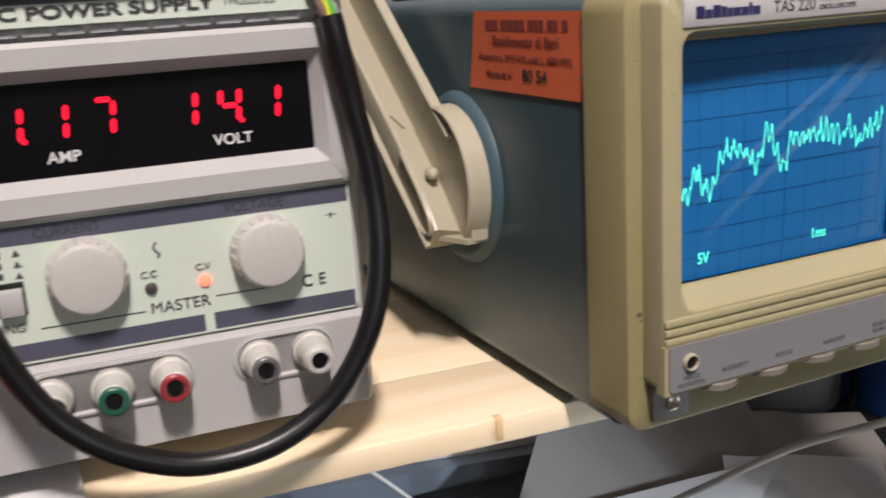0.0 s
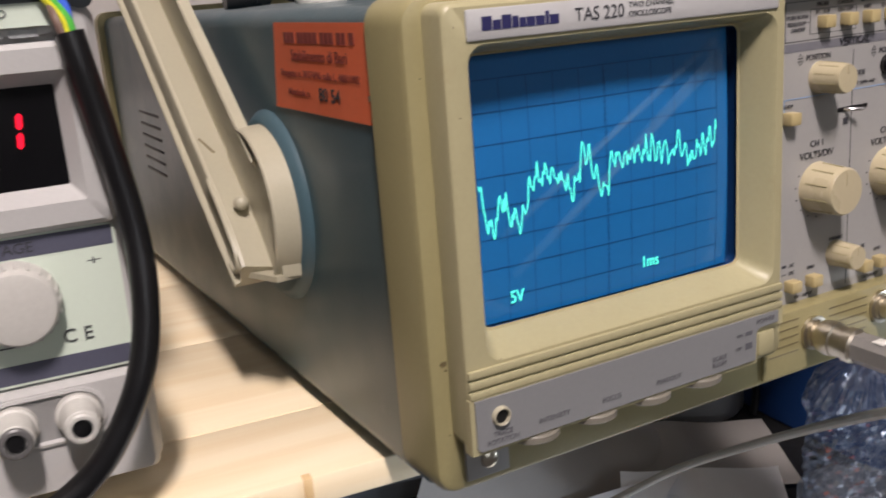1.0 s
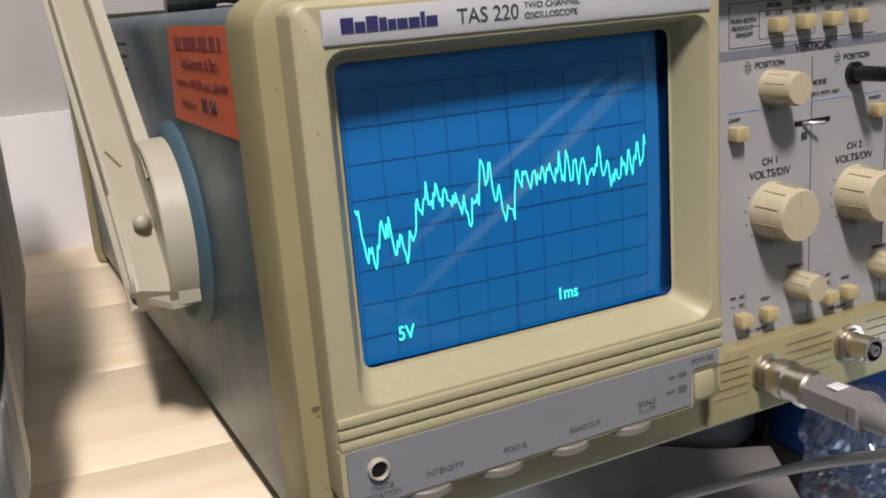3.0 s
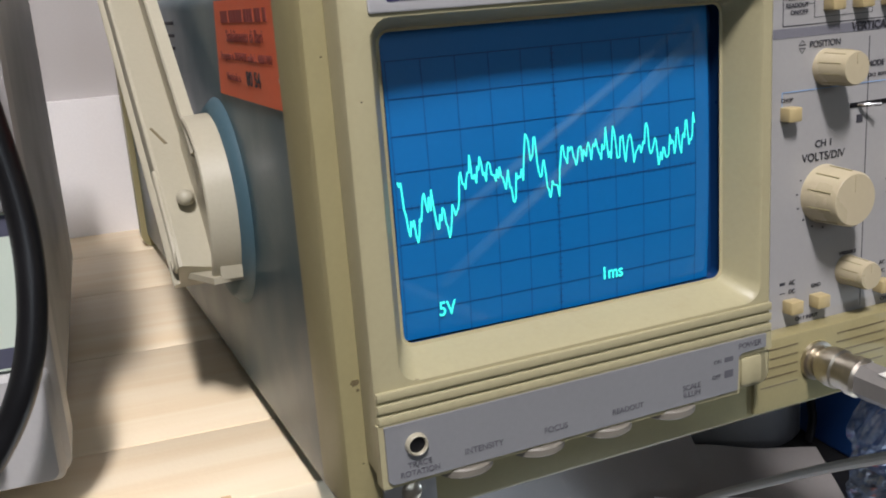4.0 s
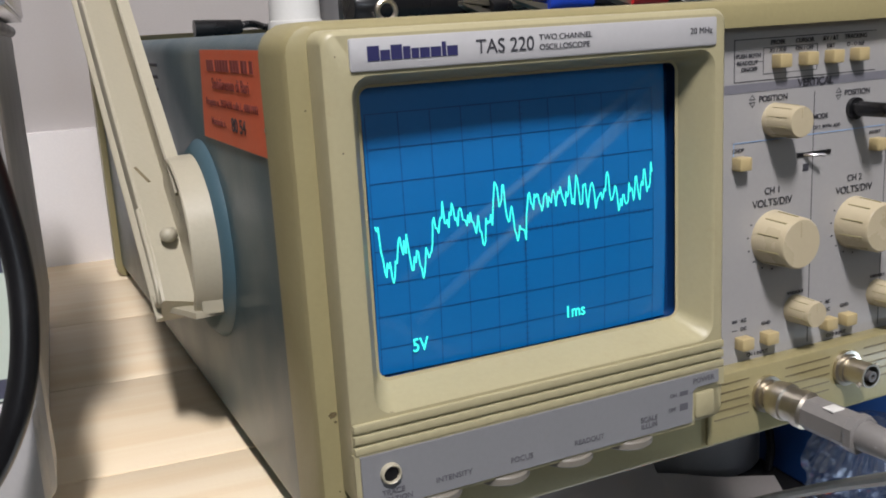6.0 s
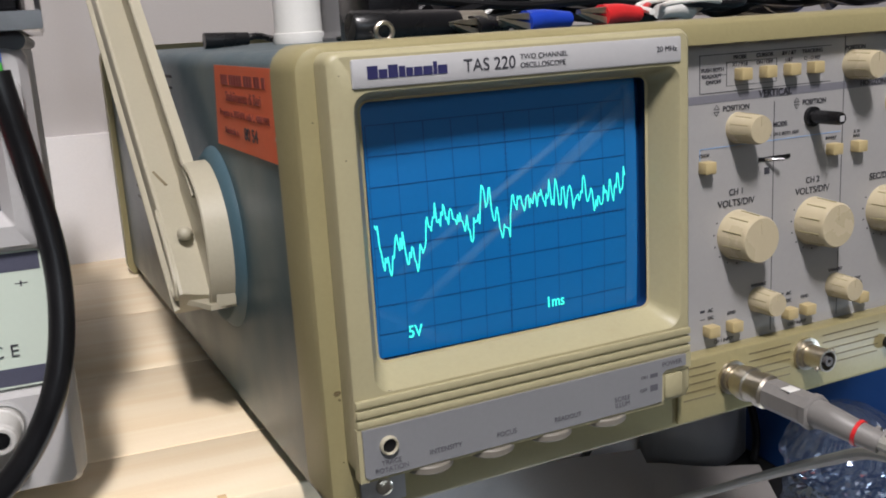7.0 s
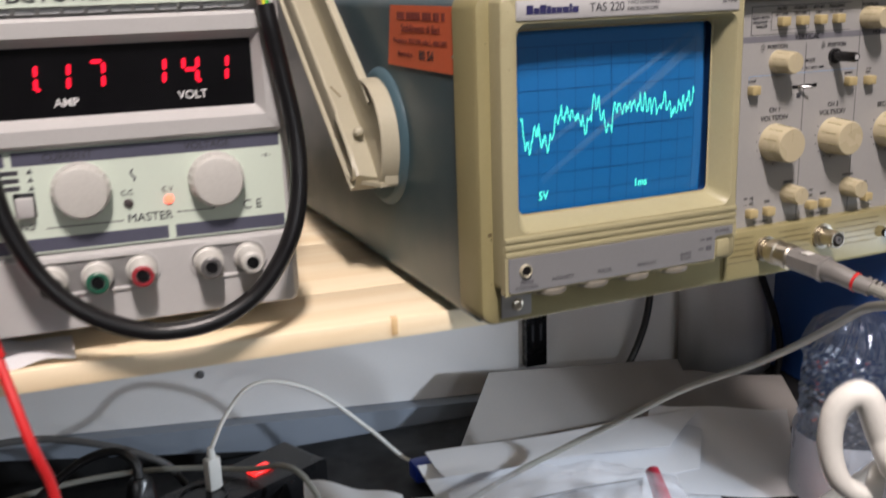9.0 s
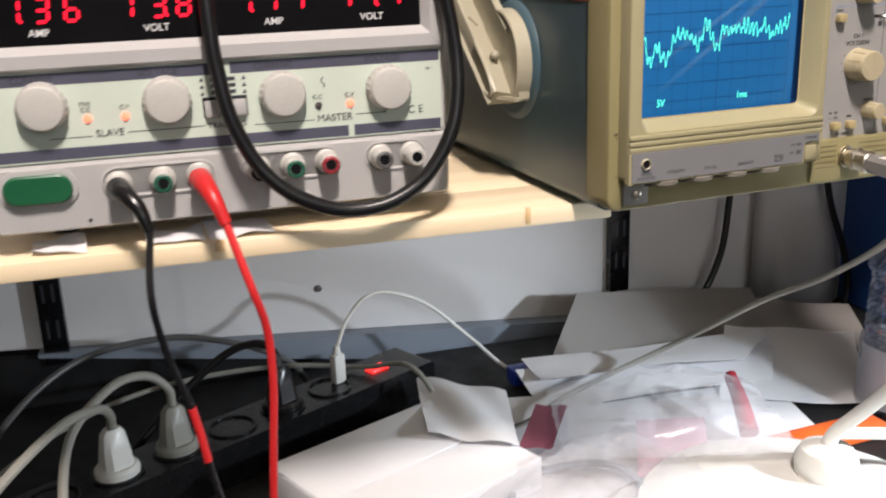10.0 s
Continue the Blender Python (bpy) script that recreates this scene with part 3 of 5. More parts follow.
def turn_knob(x, z, r, length, flutes=True):
    k = part("knob", lathe((x, 0.019, z), (0, -1, 0), [(0, r * 1.02), (0.001, r), (length - 0.001, r * 0.93), (length, r * 0.86), (length + 0.0001, 0.0)], 36, cap=False), "knob", scope, "cream control knob")
    if flutes:
        for i in range(10):
            a = 2 * math.pi * i / 10 + 0.3
            c, s = math.cos(a) * r * 0.985, math.sin(a) * r * 0.985
            part("flute", sweep([(x + c, 0.0165, z + s), (x + c * 0.955, 0.019 - length * 0.86, z + s * 0.955)], r * 0.03, 6, 1), "beige", k)
    m = part("pointer", box(x - r * 0.04, x + r * 0.04, 0.0187 - length, 0.0192 - length, z + r * 0.25, z + r * 0.8), "knob", k, smooth=0)
    return k


for x, z in ((0.1842, 0.1250), (0.2262, 0.1250), (0.2685, 0.1250)):
    turn_knob(x, z - 0.0440 + 0.0, 0.0103, 0.0145)
for x, z in ((0.184, 0.1252), (0.247, 0.146), (0.2735, 0.128)):
    turn_knob(x, z, 0.0062, 0.0135)
for x, z in ((0.1962, 0.0510), (0.2405, 0.0500), (0.2825, 0.0495)):
    turn_knob(x, z, 0.0055, 0.0115)
shaft = part("knob_shaft", lathe((0.2238, 0.019, 0.126), (0, -1, 0), [(0, 0.0042), (0.0018, 0.0042), (0.002, 0.0029), (0.0155, 0.0027), (0.0165, 0.0022)], 20), "black", scope, "bare black shaft that has lost its knob")
part("shaft_slot", box(0.2226, 0.225, 0.0022, 0.0035, 0.1248, 0.1272, 0.0002), "plate", shaft)


def push_button(x, z, w=0.0056, h=0.0049):
    part("push_button", box(x - w / 2, x + w / 2, 0.0142, 0.0192, z - h / 2, z + h / 2, 0.0006), "button", scope)


for x in (0.1847, 0.1976, 0.2105, 0.2234):
    push_button(x, 0.1465)
push_button(0.1667, 0.111)
push_button(0.2355, 0.1113)
push_button(0.250, 0.111)
for x in (0.1692, 0.1815, 0.2122, 0.2226, 0.2545):
    push_button(x, 0.0425, 0.0058, 0.0048)


bars([(0.150, 0.2975, 0.1360, 0.1392)], "band", scope, "panel_band", y=0.019)
bars([(0.1645, 0.2342, 0.1546, 0.1549), (0.1645, 0.2342, 0.1398, 0.1401), (0.1645, 0.1648, 0.1398, 0.1549), (0.178, 0.204, 0.1513, 0.1515), (0.178, 0.1782, 0.1422, 0.1515), (0.178, 0.204, 0.1420, 0.1422), (0.204, 0.2042, 0.1422, 0.1515), (0.2032, 0.2035, 0.036, 0.134), (0.2420, 0.2423, 0.036, 0.158), (0.1735, 0.178, 0.1466, 0.1468)], "print", scope, "panel_line", y=0.019)
bars([(0.1645, 0.241, 0.1180, 0.1183), (0.1645, 0.1648, 0.1135, 0.1183)], "bluelinemark", scope, "panel_line", y=0.0189)
P = lambda s, x, z, size=0.0026, a="CENTER", mt="print": words(s, x, 0.0187, z, size, mt, scope, align=a, bold=0.00003)
P("PUSH BOTH", 0.1652, 0.1489, 0.0021, "LEFT")
P("READOUT", 0.1655, 0.1465, 0.0021, "LEFT")
P("ON/OFF", 0.1675, 0.1442, 0.0021, "LEFT")
for s1, s2, x in (("PROBE", "X1 / X10", 0.1847), ("CURSOR", "ON / OFF", 0.1976), ("\u0394V / \u0394T", "1/\u0394T", 0.2105), ("TRACKING", "O - O REF", 0.2234)):
    P(s1, x, 0.1531, 0.0023)
    P(s2, x, 0.1503, 0.0021)
words("VERTICAL", 0.2035, 0.0186, 0.1377, 0.0040, "dark", scope, bold=0.00008)
P("POSITION", 0.1760, 0.1332, 0.0031, "LEFT")
P("POSITION", 0.2185, 0.1322, 0.0030, "LEFT")
P("POSITION", 0.2480, 0.1530, 0.0026)
words("HORIZONTAL", 0.262, 0.0186, 0.1376, 0.0033, "dark", scope, bold=0.00006)
P("MODE", 0.2065, 0.1245, 0.0027)
P("CH 1  CH 2  BOTH  ADD", 0.2075, 0.1205, 0.0017)
P("CHOP", 0.1667, 0.1155, 0.0019)
P("INVERT", 0.2355, 0.1158, 0.0019)
P("X 10", 0.2505, 0.1172, 0.0018)
P("MAG", 0.2505, 0.1153, 0.0018)
P("CH 1", 0.1835, 0.0990, 0.0036)
P("VOLTS/DIV", 0.1835, 0.0945, 0.0040, mt="dark")
P("CH 2", 0.2255, 0.0990, 0.0036)
P("VOLTS/DIV", 0.2255, 0.0945, 0.0040, mt="dark")
P("SEC/DIV", 0.2665, 0.0960, 0.0040, mt="dark")
P("VARIABLE", 0.1962, 0.0575, 0.0019)
P("VARIABLE", 0.2405, 0.0570, 0.0019)
P("SWP", 0.2545, 0.0510, 0.0018)
P("UNCAL", 0.2545, 0.0488, 0.0018)
for x, g in ((0.1692, 0.1815), (0.2122, 0.2226)):
    P("AC", x + 0.0012, 0.0508, 0.0021)
    P("DC", x + 0.0012, 0.0475, 0.0021)
    bars([(x - 0.0042, x - 0.0018, 0.0502, 0.0513), (x - 0.0042, x - 0.0018, 0.0471, 0.0474)], "print", scope, y=0.019)
    P("GND", g, 0.0478, 0.0020)
    P("CH 1 INPUT" if x < 0.2 else "CH 2 INPUT", g - 0.004, 0.0365, 0.0020)
for x, z in ((0.1730, 0.1328), (0.2155, 0.1322)):
    part("position_mark", loft([[(x - 0.0016, 0.0188, z + 0.0004), (x + 0.0016, 0.0188, z + 0.0004), (x, 0.0188, z + 0.0024)], [(x - 0.0011, 0.0188, z + 0.0007), (x + 0.0011, 0.0188, z + 0.0007), (x, 0.0188, z + 0.002)]]), "print", scope, smooth=0)
    part("position_mark", loft([[(x - 0.0016, 0.0188, z - 0.0004), (x + 0.0016, 0.0188, z - 0.0004), (x, 0.0188, z - 0.0024)], [(x - 0.0011, 0.0188, z - 0.0007), (x + 0.0011, 0.0188, z - 0.0007), (x, 0.0188, z - 0.002)]]), "print", scope, smooth=0)
for x in (0.1842, 0.2262, 0.2685):
    bm = None
    for i in range(11):
        a = radians(150 + 24 * i)
        bm = box(x + 0.0122 * math.cos(a) - 0.0003, x + 0.0122 * math.cos(a) + 0.0003, 0.0188, 0.019, 0.081 + 0.0122 * math.sin(a) - 0.0003, 0.081 + 0.0122 * math.sin(a) + 0.0003, bm=bm)
    part("dial_marks", bm, "print", scope, smooth=0)
slot = part("mode_slot", box(0.1952, 0.2125, 0.0186, 0.0192, 0.1098, 0.1116, 0.0002), "black", scope)
part("mode_lever", sweep([(0.1985, 0.0195, 0.1107), (0.2005, 0.0165, 0.1107), (0.2045, 0.0140, 0.1106)], 0.0007, 8, 3), "steel", slot, "thin metal switch lever")
part("slider_mark", box(0.1985, 0.2012, 0.0187, 0.019, 0.1045, 0.1072), "print", scope, smooth=0)


def bnc(x, z):
    b = part("bnc_socket", lathe((x, 0.0112, z), (0, -1, 0), [(0.0, 0.0072), (0.0015, 0.0072), (0.0016, 0.0058), (0.003, 0.0056), (0.0031, 0.0048), (0.0125, 0.0048), (0.0125, 0.0040), (0.004, 0.0040)], 26, cap=False), "chrome", scope, "nickel plated BNC socket")
    part("insulator", lathe((x, 0.0095, z), (0, -1, 0), [(0.001, 0.0039), (0.0075, 0.0022), (0.0115, 0.0021), (0.0115, 0.0010), (0.006, 0.0008)], 18), "greycyl", b)
    for a in (0.6, 0.6 + math.pi):
        part("lug", lathe((x + 0.0044 * math.cos(a), 0.0005, z + 0.0044 * math.sin(a)), (math.cos(a), 0, math.sin(a)), [(0, 0.001), (0.0016, 0.001)], 10), "chrome", b)


bnc(0.1750, 0.0230)
bnc(0.2163, 0.0249)
part("calibrator_hole", lathe((0.2655, 0.009, 0.0205), (0, -1, 0), [(0.0, 0.0034), (0.001, 0.0034), (0.001, 0.0026), (-0.002, 0.0024)], 20), "black", scope)

# carrying handle and its pivot on the case's side
part("pivot_ring", lathe((0.0, 0.1445, 0.0855), (-1, 0, 0), [(-0.001, 0.0412), (0.0006, 0.0408), (0.0040, 0.0374), (0.0044, 0.0362), (0.0044, 0.03)], 56), "ringblue", scope, "blue plastic pivot ring on the case")
HUB = (0.143, 0.0855)


def hub_arc(r):
    return [(HUB[0] + r * math.cos(radians(a)), HUB[1] + r * math.sin(radians(a))) for a in [88 + i * 5.2 for i in range(26)]]


# the hub: a curved wall with a recessed face, cut straight below
rim = [[(x, y, z) for y, z in hub_arc(r)] for x, r in ((-0.0040, 0.0355), (-0.0142, 0.0352), (-0.0148, 0.0346), (-0.0148, 0.0338), (-0.0142, 0.0332), (-0.0085, 0.0330))]
hub = loft(rim, closed=False)
face = [(-0.0129 + 0.05 * max(0.0, (y - 0.143) * 0.6258 - (z - 0.121) * 0.78), y, z) for y, z in hub_arc(0.0334)]
hub.faces.new([hub.verts.new(p) for p in face])
handle = part("handle", hub, "handle", scope, "cream plastic carrying handle swung back")
part("hub_floor", loft([[(x, y, z) for x, y, z in ((-0.003, 0.1155, 0.0632), (-0.0150, 0.1120, 0.0640), (-0.0270, 0.1385, 0.0640), (-0.003, 0.1500, 0.0560))], [(x, y, z) for x, y, z in ((-0.003, 0.1155, 0.0608), (-0.0150, 0.1120, 0.0616), (-0.0270, 0.1385, 0.0616), (-0.003, 0.1500, 0.0536))]], True, True), "handle", handle)
part("hub_back", loft([[(x, y, z) for y, z in ((0.113, 0.0625), (0.152, 0.0550), (0.178, 0.080), (0.165, 0.118), (0.143, 0.1205), (0.118, 0.106), (0.1105, 0.086))] for x in (-0.0040, -0.0121)], True, True), "handle", handle)
A_DIR, W_DIR = Vector((0, 0.78, 0.6258)), Vector((0, 0.6258, -0.78))
CORNER = Vector((0, 0.143, 0.121))


# the arm's section, stepped: (width across the arm, x, share in the riser's drift towards the foot)
ARM = ((0.0, -0.0093, 0), (-0.0004, -0.0140, 0), (0.0002, -0.0147, 0), (0.0014, -0.0147, 0), (0.0019, -0.0129, 0), (0.0284, -0.0112, 1), (0.0242, -0.0240, 1), (0.0246, -0.0252, 1), (0.0256, -0.0257, 1), (0.0392, -0.0248, 0), (0.0399, -0.0266, 0), (0.0405, -0.0272, 0), (0.0414, -0.0272, 0), (0.0418, -0.0264, 0), (0.0418, -0.0100, 0))
arm_loops = [[CORNER + A_DIR * sv + W_DIR * (wv + dw * k) + Vector((xv, 0, 0)) for wv, xv, k in ARM] for sv, dw in ((0.27, 0.0), (-0.004, 0.0), (-0.020, 0.0002))]
part("arm", loft(arm_loops, True, True), "handle", handle)
# below the hub's top the stepped section goes on without the upper lip
foot_loops = [[CORNER + A_DIR * sv + W_DIR * (wv + dw * k) + Vector((xv, 0, 0)) for wv, xv, k in ARM[5:]] for sv, dw in ((-0.0195, 0.0002), (-0.034, 0.0012), (-0.042, 0.0026), (-0.049, 0.0045))]
part("arm_foot", loft(foot_loops, True, True), "handle", handle)
NOSE = [CORNER + A_DIR * sv + W_DIR * wv + Vector((-0.0254, 0, 0)) for sv, wv in ((-0.004, 0.0252), (-0.020, 0.0256), (-0.034, 0.0268), (-0.0425, 0.0290), (-0.0460, 0.0328), (-0.0440, 0.0375), (-0.0380, 0.0402))]
part("pocket_rim", sweep(NOSE, 0.0013, 10, 6), "handle", handle)
part("stop_pin", lathe((-0.0178, 0.1385, 0.0905), (-0.35, -1, 0.2), [(-0.006, 0.0031), (-0.0005, 0.0031), (0.0010, 0.0025), (0.0018, 0.0013), (0.0020, 0.0003)], 20), "handle", handle)
part("stop_mark", sweep([CORNER + A_DIR * 0.020 + W_DIR * 0.0250 + Vector((-0.0222, 0, 0)), CORNER + A_DIR * 0.012 + W_DIR * 0.0263 + Vector((-0.0178, 0, 0))], 0.0008, 8, 2), "groove", handle)
part("crossbar", sweep([(-0.012, 0.356, 0.277), (0.15, 0.356, 0.277), (0.31, 0.356, 0.277)], 0.013, 12, 4), "handle", handle)

# orange inventory sticker on the case
stick = part("sticker", loft([[(-0.0002, y, z) for y, z in ((0.1222, 0.1618), (0.0338, 0.1614), (0.0396, 0.1288), (0.1292, 0.1290))], [(-0.0006, y, z) for y, z in ((0.1222, 0.1618), (0.0338, 0.1614), (0.0396, 0.1288), (0.1292, 0.1290))]], True, True), "sticker", scope, "orange paper inventory sticker with dark print", smooth=0)


def side_bars(rows):
    bm = None
    for y0, y1, z0, z1 in rows:
        bm = box(-0.0008, -0.0005, y0, y1, z0, z1, bm=bm)
    return bm


srng = random.Random(3)
rows = []
for z, h, y1, y0, big in ((0.1562, 0.0040, 0.112, 0.046, 1),):
    y = y1
    while y > y0 + 0.003:
        w = srng.uniform(0.0026, 0.0040)
        rows.append((y - w, y, z - h / 2, z + h / 2))
        y -= w + (0.0006 if srng.random() > 0.2 else 0.003)
part("sticker_print", side_bars(rows), "ink", stick, smooth=0)
SIDE = Matrix(((0, 0, -1, -0.0008), (-1, 0, 0, 0), (0, 1, 0, 0), (0, 0, 0, 1)))  # lettering that faces -x
for text, y, z, size, wide, ink in (("Stabilimento di Bari", 0.080, 0.1497, 0.0056, 1.18, "ink"), ("Progetto n. 39374/96 sulla L. 488/1992", 0.082, 0.1430, 0.0036, 1.30, "ink"), ("Matricola n.", 0.1015, 0.1360, 0.0036, 1.30, "ink"), ("80 54", 0.0725, 0.1362, 0.0068, 1.25, "dark")):
    words(text, 0, 0, 0, size, ink, stick, stretch=wide, m=Matrix.Translation((0, y, z)) @ SIDE, bold=0.00006)
for i in range(7):
    part("vent_slot", box(-0.0006, 0.001, 0.2225 + 0.002 * i, 0.272 + 0.002 * i, 0.1540 - i * 0.0056, 0.1556 - i * 0.0056, 0.0005), "dark", scope)
for i in range(6):
    part("vent_slot", box(-0.0006, 0.001, 0.345, 0.395, 0.1065 - i * 0.0072, 0.1082 - i * 0.0072, 0.0005), "dark", scope)
for x in (0.02, 0.28):
    for y in (0.09, 0.43):
        part("rubber_foot", lathe((x, y, 0.0), (0, 0, 1), [(0, 0.007), (0.0045, 0.008)], 18), "rubber", scope)
part("case_rivet", lathe((-0.0, 0.0392, 0.1375), (-1, 0, 0), [(0, 0.0012), (0.0008, 0.0009)], 10), "chrome", scope)

# ---- the bench power supply ----
psu = thing("power_supply", pose(-0.0945, 0.0847, SHELF_Z, 0, 0, -4.0), "light grey triple output bench power supply, switched on", "power supply")
XL, XR = -0.2505, 0.0215
part("case", front_loft([(XL + 0.002, XR - 0.002, 0.016, 0.176, 0.006, 0.012), (XL + 0.002, XR - 0.002, 0.016, 0.176, 0.006, 0.30)], True, True), "psucase", psu, "grey painted steel case")
part("front_moulding", front_loft([(XL, XR, 0.0125, 0.1745, 0.006, 0.03), (XL, XR, 0.0125, 0.1745, 0.006, 0.006), (XL + 0.003, XR - 0.003, 0.0155, 0.172, 0.005, 0.002), (XL + 0.006, XR - 0.006, 0.106, 0.1655, 0.002, 0.002), (XL + 0.006, XR - 0.006, 0.106, 0.1655, 0.002, 0.006)], False, True), "psu", psu, "light grey moulded front")
part("top_cap", front_loft([(XL - 0.0005, XR + 0.0005, 0.1725, 0.1788, 0.003, 0.004), (XL - 0.0005, XR + 0.0005, 0.1725, 0.1788, 0.003, 0.30)], True, True), "psutop", psu)
part("title_strip", box(XL + 0.012, XR - 0.010, -0.0005, 0.003, 0.1680, 0.1752), "mint", psu, smooth=0)
bars([(XL + 0.015 + i * 0.0105, XL + 0.0235 + i * 0.0105, 0.1648, 0.1672) for i in range(23)], "psucase", psu, "title_tick", y=0.0015)
words("DC POWER SUPPLY", -0.0640, -0.0008, 0.1722, 0.0056, "dark", psu, stretch=1.55, bold=0.0002)
words("TPR3005-2D", -0.0135, -0.0008, 0.1722, 0.0034, "print", psu, stretch=1.05)
# frame of the display, splayed in towards the window
part("display_frame", front_loft([(XL + 0.003, XR - 0.003, 0.104, 0.1632, 0.004, 0.006), (XL + 0.003, XR - 0.003, 0.104, 0.1632, 0.004, -0.002), (XL + 0.005, XR - 0.005, 0.1058, 0.1615, 0.003, -0.0035), (XL + 0.0125, XR - 0.0115, 0.1128, 0.1545, 0.001, -0.0035), (XL + 0.0165, XR - 0.0158, 0.1176, 0.1498, 0.0008, 0.003)]), "psu", psu)
part("display_window", box(XL + 0.015, XR - 0.0145, 0.0028, 0.005, 0.1165, 0.151), "window", psu, "black display window", smooth=0)

SEG = {"0": "abcdef", "1": "bc", "2": "abged", "3": "abgcd", "4": "fgbc", "5": "afgcd", "6": "afgedc", "7": "abc", "8": "abcdefg", "9": "abcdfg"}


def digit(ch, x, z, dot=False, h=0.0123, w=0.0066, t=0.0019, slant=0.10):
    plate = part("digit", box(x - w * 0.75, x + w * 0.95, 0.0026, 0.0032, z - h * 0.6, z + h * 0.6), "window", psu, smooth=0)
    place = {"a": (-w / 2, w / 2, h / 2, h / 2), "g": (-w / 2, w / 2, 0, 0), "d": (-w / 2, w / 2, -h / 2, -h / 2), "f": (-w / 2, -w / 2, 0, h / 2), "b": (w / 2, w / 2, 0, h / 2), "e": (-w / 2, -w / 2, -h / 2, 0), "c": (w / 2, w / 2, -h / 2, 0)}
    for s in SEG[ch]:
        x0, x1, z0, z1 = place[s]
        if z0 == z1:
            q = [(x0 + t * 0.3, z0), (x0 + t * 0.75, z0 + t / 2), (x1 - t * 0.75, z0 + t / 2), (x1 - t * 0.3, z0), (x1 - t * 0.75, z0 - t / 2), (x0 + t * 0.75, z0 - t / 2)]
        else:
            q = [(x0, z0 + t * 0.22), (x0 + t / 2, z0 + t * 0.7), (x0 + t / 2, z1 - t * 0.7), (x0, z1 - t * 0.22), (x0 - t / 2, z1 - t * 0.7), (x0 - t / 2, z0 + t * 0.7)]
        part("segment", prism([(x + px + slant * pz, z + pz) for px, pz in q], 0.0021, 0.0025), "red_led", plate, smooth=0)
    if dot:
        part("point", lathe((x + w / 2 + 0.0012 - slant * h / 2, 0.0021, z - h / 2 + 0.0005), (0, 1, 0), [(0, 0.0009), (0.0004, 0.0009)], 10), "red_led", plate, smooth=0)


for ch, x, dot in (("1", -0.0975, True), ("1", -0.0830, False), ("7", -0.0675, False), ("1", -0.0395, False), ("4", -0.0240, True), ("1", -0.0097, False), ("1", -0.2215, True), ("3", -0.2065, False), ("6", -0.1910, False), ("1", -0.1625, False), ("3", -0.1450, True), ("8", -0.1315, False)):
    digit(ch, x, 0.1362, dot)
for s, x in (("AMP", -0.0820), ("VOLT", -0.0240), ("AMP", -0.2095), ("VOLT", -0.1475)):
    words(s, x, 0.0026, 0.1240, 0.0056, "white_print", psu, bold=0.00005)

# mint panel with its dark bands
part("control_panel", front_loft([(XL + 0.004, XR - 0.0048, 0.0535, 0.1035, 0.003, 0.003), (XL + 0.004, XR - 0.0048, 0.0535, 0.1035, 0.003, 0.0)], False, True), "mint", psu, "pale mint control panel")
bars([(XL + 0.005, -0.1130, 0.0962, 0.1028), (-0.1098, XR - 0.0058, 0.0962, 0.1028), (XL + 0.005, -0.0425, 0.0543, 0.0608), (-0.0390, XR - 0.0058, 0.0543, 0.0608)], "slate", psu, "panel_band", y=0.0)
Q = lambda s, x, z, size=0.0045, mt="print": words(s, x, -0.0003, z, size, mt, psu)
Q("VOLTAGE", -0.0200, 0.0993, 0.0050, "dark")
Q("CURRENT", -0.0850, 0.0993, 0.0050, "dark")
Q("VOLTAGE", -0.1500, 0.0993, 0.0050, "dark")
Q("CURRENT", -0.2170, 0.0993, 0.0050, "dark")
Q("C.C", -0.0602, 0.0790, 0.0036)
Q("C.V", -0.0410, 0.0790, 0.0036)
Q("C.V", -0.1702, 0.0815, 0.0034)
Q("PAR", -0.1912, 0.0845, 0.0034)
Q("C.C", -0.1912, 0.0812, 0.0034)
Q("MASTER", -0.0505, 0.0660, 0.0060)
Q("SLAVE", -0.1795, 0.0675, 0.0056)
Q("TRACKING", -0.1143, 0.0668, 0.0044)
Q("C E", -0.0002, 0.0671, 0.0066, "dark")
bars([(-0.0985, -0.0630, 0.0652, 0.0657), (-0.0375, -0.0190, 0.0668, 0.0673), (-0.0195, -0.0190, 0.0668, 0.0690), (-0.2120, -0.1890, 0.0660, 0.0665), (-0.1700, -0.1270, 0.0668, 0.0673)], "print", psu, "panel_line", y=0.0)
bars([(0.0065, 0.0110, 0.0915, 0.0918), (0.0083, 0.0089, 0.0905, 0.0926)], "print", psu, "panel_line", y=0.0)
part("scribble_mark", sweep([(-0.0562, -0.0001, 0.0905), (-0.0574, -0.0001, 0.0888), (-0.0566, -0.0001, 0.0870), (-0.0556, -0.0001, 0.0862), (-0.0561, -0.0001, 0.0846)], 0.0004, 6, 4), "worn", psu)
for x in (-0.1265, -0.1025):
    for z in (0.0935, 0.0895, 0.0855):
        part("arrow_mark", prism([(x - 0.0013, z - 0.0010), (x + 0.0013, z - 0.0010), (x, z + 0.0014)], -0.0002, 0.0), "print", psu, smooth=0)
bars([(-0.1215, -0.1075, z, z + 0.0022) for z in (0.0922, 0.0885, 0.0848)], "print", psu, y=0.0)
for x in (-0.1222, -0.1064):
    s = part("tracking_switch", box(x - 0.0048, x + 0.0048, -0.0006, 0.001, 0.0715, 0.0835, 0.0004), "black", psu)
    part("key", box(x - 0.0040, x + 0.0040, -0.0040, 0.0005, 0.0722, 0.0815, 0.0006), "psu", s)


